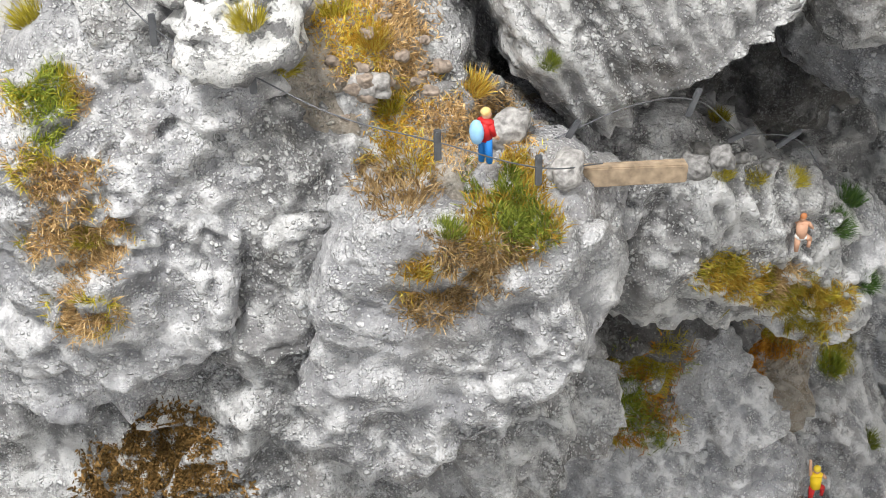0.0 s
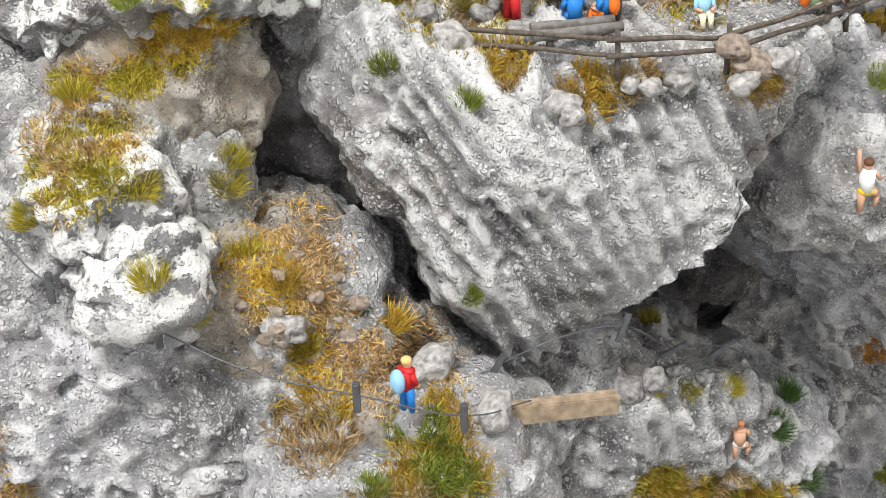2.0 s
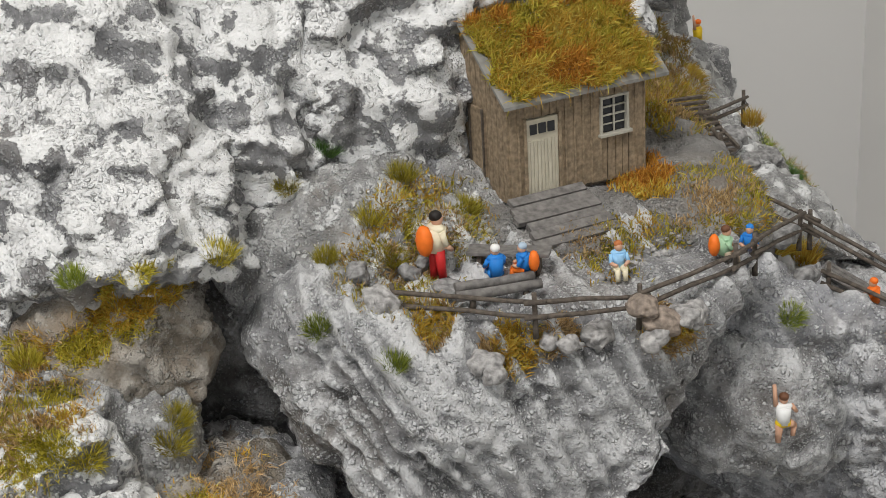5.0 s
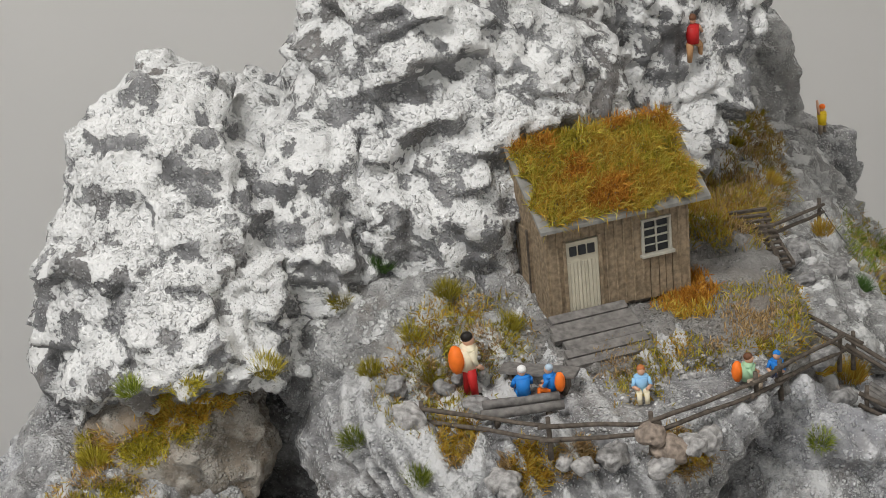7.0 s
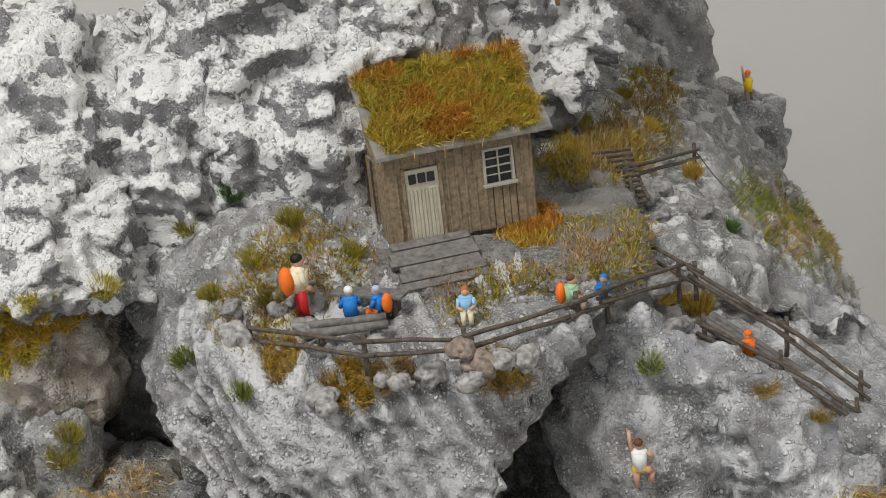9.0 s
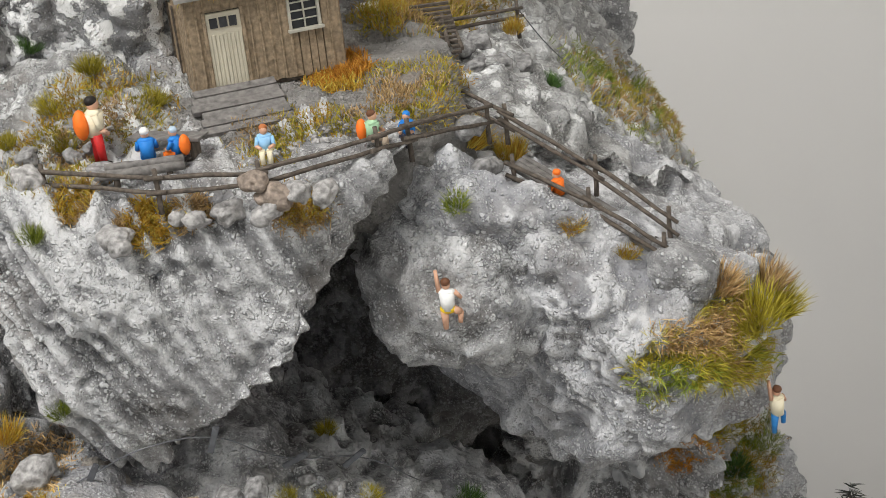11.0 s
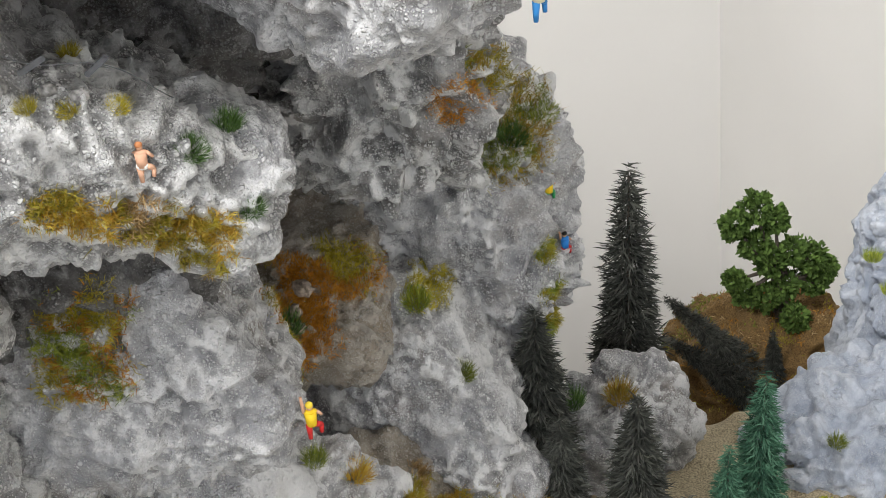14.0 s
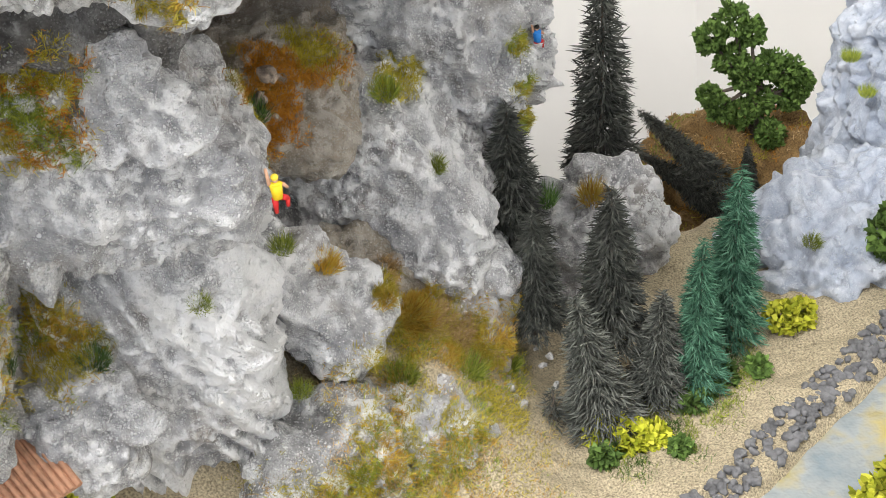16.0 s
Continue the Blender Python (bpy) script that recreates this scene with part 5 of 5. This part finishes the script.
B1 = [(-0.2005, -0.0856, 0.674), (-0.168, -0.093, 0.657), (-0.1066, -0.1155, 0.6375), (-0.0719, -0.119, 0.6268)]
for p in B1:
    bracket(p)
cable([(-0.225, -0.07, 0.705), B1[0], B1[1], (-0.14, -0.107, 0.646), B1[2], B1[3], (-0.045, -0.1, 0.617)], "thin dark cable strung along the rock path")
B2 = [(-0.0534, -0.0852, 0.6238), (-0.006, -0.079, 0.63), (0.022, -0.055, 0.603), (0.045, -0.045, 0.595)]
for p, tl in zip(B2, (30, 20, 65, 55)):
    bracket(p, tl)
cable([(-0.062, -0.085, 0.62), B2[0], (-0.03, -0.088, 0.634), B2[1], (0.01, -0.068, 0.615), B2[2], B2[3], (0.07, -0.02, 0.565)], "thin dark cable strung past the plank bridge")
B3 = [(0.153, 0.13, 0.715), (0.19, 0.2, 0.66), (0.22, 0.22, 0.6)]
cable([(0.141, 0.119, 0.735), B3[0], B3[1], B3[2]], "thin dark cable down the outer slope")


# ---------------------------------------------------------------- little painted figures
SKIN = (0.62, 0.36, 0.24)


def figure(p, turn, how, top, legs, hair, label, pack=None, size=1.0, shorts=None, bare=False):
    """A plain little painted figure in one mesh: standing, sitting or climbing."""
    cols = [SKIN, top, legs, hair, pack or top, shorts or legs]
    bm = bmesh.new()
    S = 0.02 * size
    u = lambda x, y, z: (x * S, y * S, z * S)
    if how == "sit":
        hip, sh, hd = (0, 0, 0.16), (0, 0.03, 0.47), (0, 0.05, 0.6)
        for s in (-1, 1):
            tube(bm, u(s * .07, 0, .14), u(s * .08, .24, .16), .08 * S, .065 * S, 8, 2)
            tube(bm, u(s * .08, .24, .17), u(s * .08, .27, -.08), .06 * S, .05 * S, 8, 2 if not shorts else 0)
            tube(bm, u(s * .15, .03, .44), u(s * .19, .12, .28), .05 * S, .042 * S, 8, 1)
            tube(bm, u(s * .19, .12, .28), u(s * .08, .24, .25), .042 * S, .035 * S, 8, 0)
    elif how == "climb":
        hip, sh, hd = (0, 0, 0.45), (0, 0.02, 0.78), (0, 0.02, 0.93)
        tube(bm, u(-.07, 0, .44), u(-.08, .03, .02), .085 * S, .05 * S, 8, 2)
        tube(bm, u(.08, 0, .44), u(.22, .08, .33), .085 * S, .065 * S, 8, 2)
        tube(bm, u(.22, .08, .33), u(.2, .06, .12), .06 * S, .045 * S, 8, 2)
        tube(bm, u(-.14, .02, .78), u(-.17, .06, 1.2), .05 * S, .035 * S, 8, 0)
        tube(bm, u(.14, .02, .78), u(.26, .06, .62), .05 * S, .035 * S, 8, 0)
        if shorts:
            ball(bm, u(0, 0, .44), (.16 * S, .12 * S, .1 * S), 5)
    else:
        hip, sh, hd = (0, 0, 0.48), (0, 0.01, 0.8), (0, 0.03, 0.93)
        for s in (-1, 1):
            tube(bm, u(s * .06, 0, .48), u(s * .08, .03 * s, .02), .085 * S, .055 * S, 8, 2)
            ball(bm, u(s * .08, .03 * s + .03, .025), (.05 * S, .09 * S, .035 * S), 3)
            tube(bm, u(s * .15, .0, .79), u(s * .19, .05, .58), .055 * S, .045 * S, 8, 1)
            tube(bm, u(s * .19, .05, .58), u(s * .15, .16, .48), .042 * S, .035 * S, 8, 0)
    tube(bm, u(hip[0], hip[1], hip[2] - .03), u(*sh), .125 * S, .15 * S, 10, 0 if bare else 1)
    ball(bm, u(sh[0], sh[1], sh[2] + .0), (.17 * S, .11 * S, .07 * S), 0 if bare else 1)
    ball(bm, u(*hd), (.085 * S, .095 * S, .11 * S), 0)
    ball(bm, u(hd[0], hd[1] - .02, hd[2] + .05), (.093 * S, .098 * S, .085 * S), 3)
    if pack:
        ball(bm, u(0, -.19, sh[2] - .15), (.15 * S, .12 * S, .24 * S), 4)
    ob = part("model_figure", bm, [paint(c) for c in cols], None)
    if how == "climb":
        co, _ = front((p[0], p[1], p[2] + 0.008))
        if abs(co.y - p[1]) < 0.05:
            p = (p[0], co.y - 0.0035, p[2])
    ob.matrix_world = pose(*p, 0, 0, turn)
    return tagged(ob, label, "figure", "little painted figures")


RED, BLU, LBLUE, ORA, YEL, GRN, CREAM, BLK, BRN, WHT = (0.5, 0.02, 0.02), (0.02, 0.2, 0.6), (0.3, 0.55, 0.8), (0.85, 0.18, 0.02), (0.8, 0.55, 0.02), (0.03, 0.3, 0.1), (0.75, 0.68, 0.5), (0.015, 0.012, 0.01), (0.14, 0.06, 0.03), (0.8, 0.8, 0.78)
figure((-0.0895, -0.112, 0.6265), -60, "stand", RED, BLU, (0.7, 0.5, 0.2), "little painted hiker with a pale blue rucksack", LBLUE)
figure((-0.0365, -0.036, 0.7315), -70, "stand", CREAM, RED, BLK, "little painted hiker in red trousers with orange rucksack", ORA, 1.3)
figure((-0.0165, -0.046, 0.7325), 10, "sit", BLU, BLU, WHT, "little painted sitter in a blue jacket and white hat")
figure((-0.0055, -0.044, 0.7325), 70, "sit", BLU, ORA, (0.4, 0.5, 0.6), "little painted sitter in blue leaning on the table", ORA, 0.9)
figure((0.0285, -0.049, 0.731), 180, "sit", LBLUE, CREAM, (0.45, 0.15, 0.05), "little painted sitter in a light blue shirt", None, 0.9)
figure((0.069, -0.05, 0.731), -100, "sit", (0.35, 0.55, 0.35), (0.5, 0.4, 0.3), BRN, "little painted sitter in green with orange rucksack", ORA, 0.95)
figure((0.083, -0.040, 0.7275), 150, "sit", BLU, (0.05, 0.05, 0.07), BLU, "little painted hiker in blue at the fence", None, 0.85)
figure((0.0900, -0.0545, 0.655), -8, "climb", WHT, SKIN, BRN, "little painted climber in yellow shorts", None, 1.05, shorts=YEL)
figure((0.2215, -0.052, 0.583), 30, "climb", CREAM, (0.03, 0.2, 0.5), BRN, "little painted climber in blue trousers hanging free", None, 1.05)
figure((0.0535, -0.052, 0.541), -10, "climb", SKIN, SKIN, (0.5, 0.2, 0.08), "little painted climber in white shorts", None, 0.9, shorts=WHT, bare=True)
figure((0.293, 0.268, 0.312), 20, "climb", YEL, GRN, YEL, "little painted climber in yellow and green", None, 1.1)
figure((0.304, 0.262, 0.262), 10, "climb", BLU, RED, BLK, "little painted climber in blue and red", None, 1.0)
figure((0.105, 0.028, 0.343), 0, "climb", YEL, RED, (0.8, 0.6, 0.05), "little painted climber in red and yellow", None, 1.1)
figure((0.212, 0.378, 0.676), 40, "climb", YEL, (0.25, 0.2, 0.15), ORA, "little painted climber in yellow on the crag", None, 1.1)
figure((0.083, 0.112, 0.812), 20, "climb", RED, (0.45, 0.25, 0.12), BRN, "little painted climber in red on the snow rock", None, 1.1)
figure((0.212, 0.32, 0.624), 60, "stand", ORA, ORA, ORA, "little painted hiker in orange on the outer slope", None, 1.0)
figure((0.232, 0.31, 0.592), 60, "stand", YEL, GRN, YEL, "little painted hiker in yellow on the outer slope", None, 1.0)
figure((0.140, -0.03, 0.692), 60, "sit", ORA, BRN, ORA, "little painted figure in orange beside the walkway", None, 0.9)

# ---------------------------------------------------------------- house with tiled roof at the foot
house = thing("small_house", pose(-0.068, 0.012, 0.13, 0, 0, 35), "small model house with a clay tiled roof", "house")
bm = bmesh.new()
slab(bm, (0, 0, 0.035), (0.05, 0.045, 0.1))
part("wall", bm, HOUSEW, house)
bm = bmesh.new()
slab(bm, (0, -0.014, 0.098), (0.066, 0.042, 0.003), Matrix.Rotation(radians(32), 3, "X"))
roof_h = part("roof", bm, TILE, house)
for k in range(16):
    bm = bmesh.new()
    q = Matrix.Rotation(radians(32), 3, "X")
    tube(bm, Vector((0, -0.014, 0.098)) + q @ Vector((-0.031 + k * 0.0041, -0.021, 0.002)), Vector((0, -0.014, 0.098)) + q @ Vector((-0.031 + k * 0.0041, 0.021, 0.002)), 0.0016, 0.0014, 6)
    part("tile", bm, TILE, roof_h)
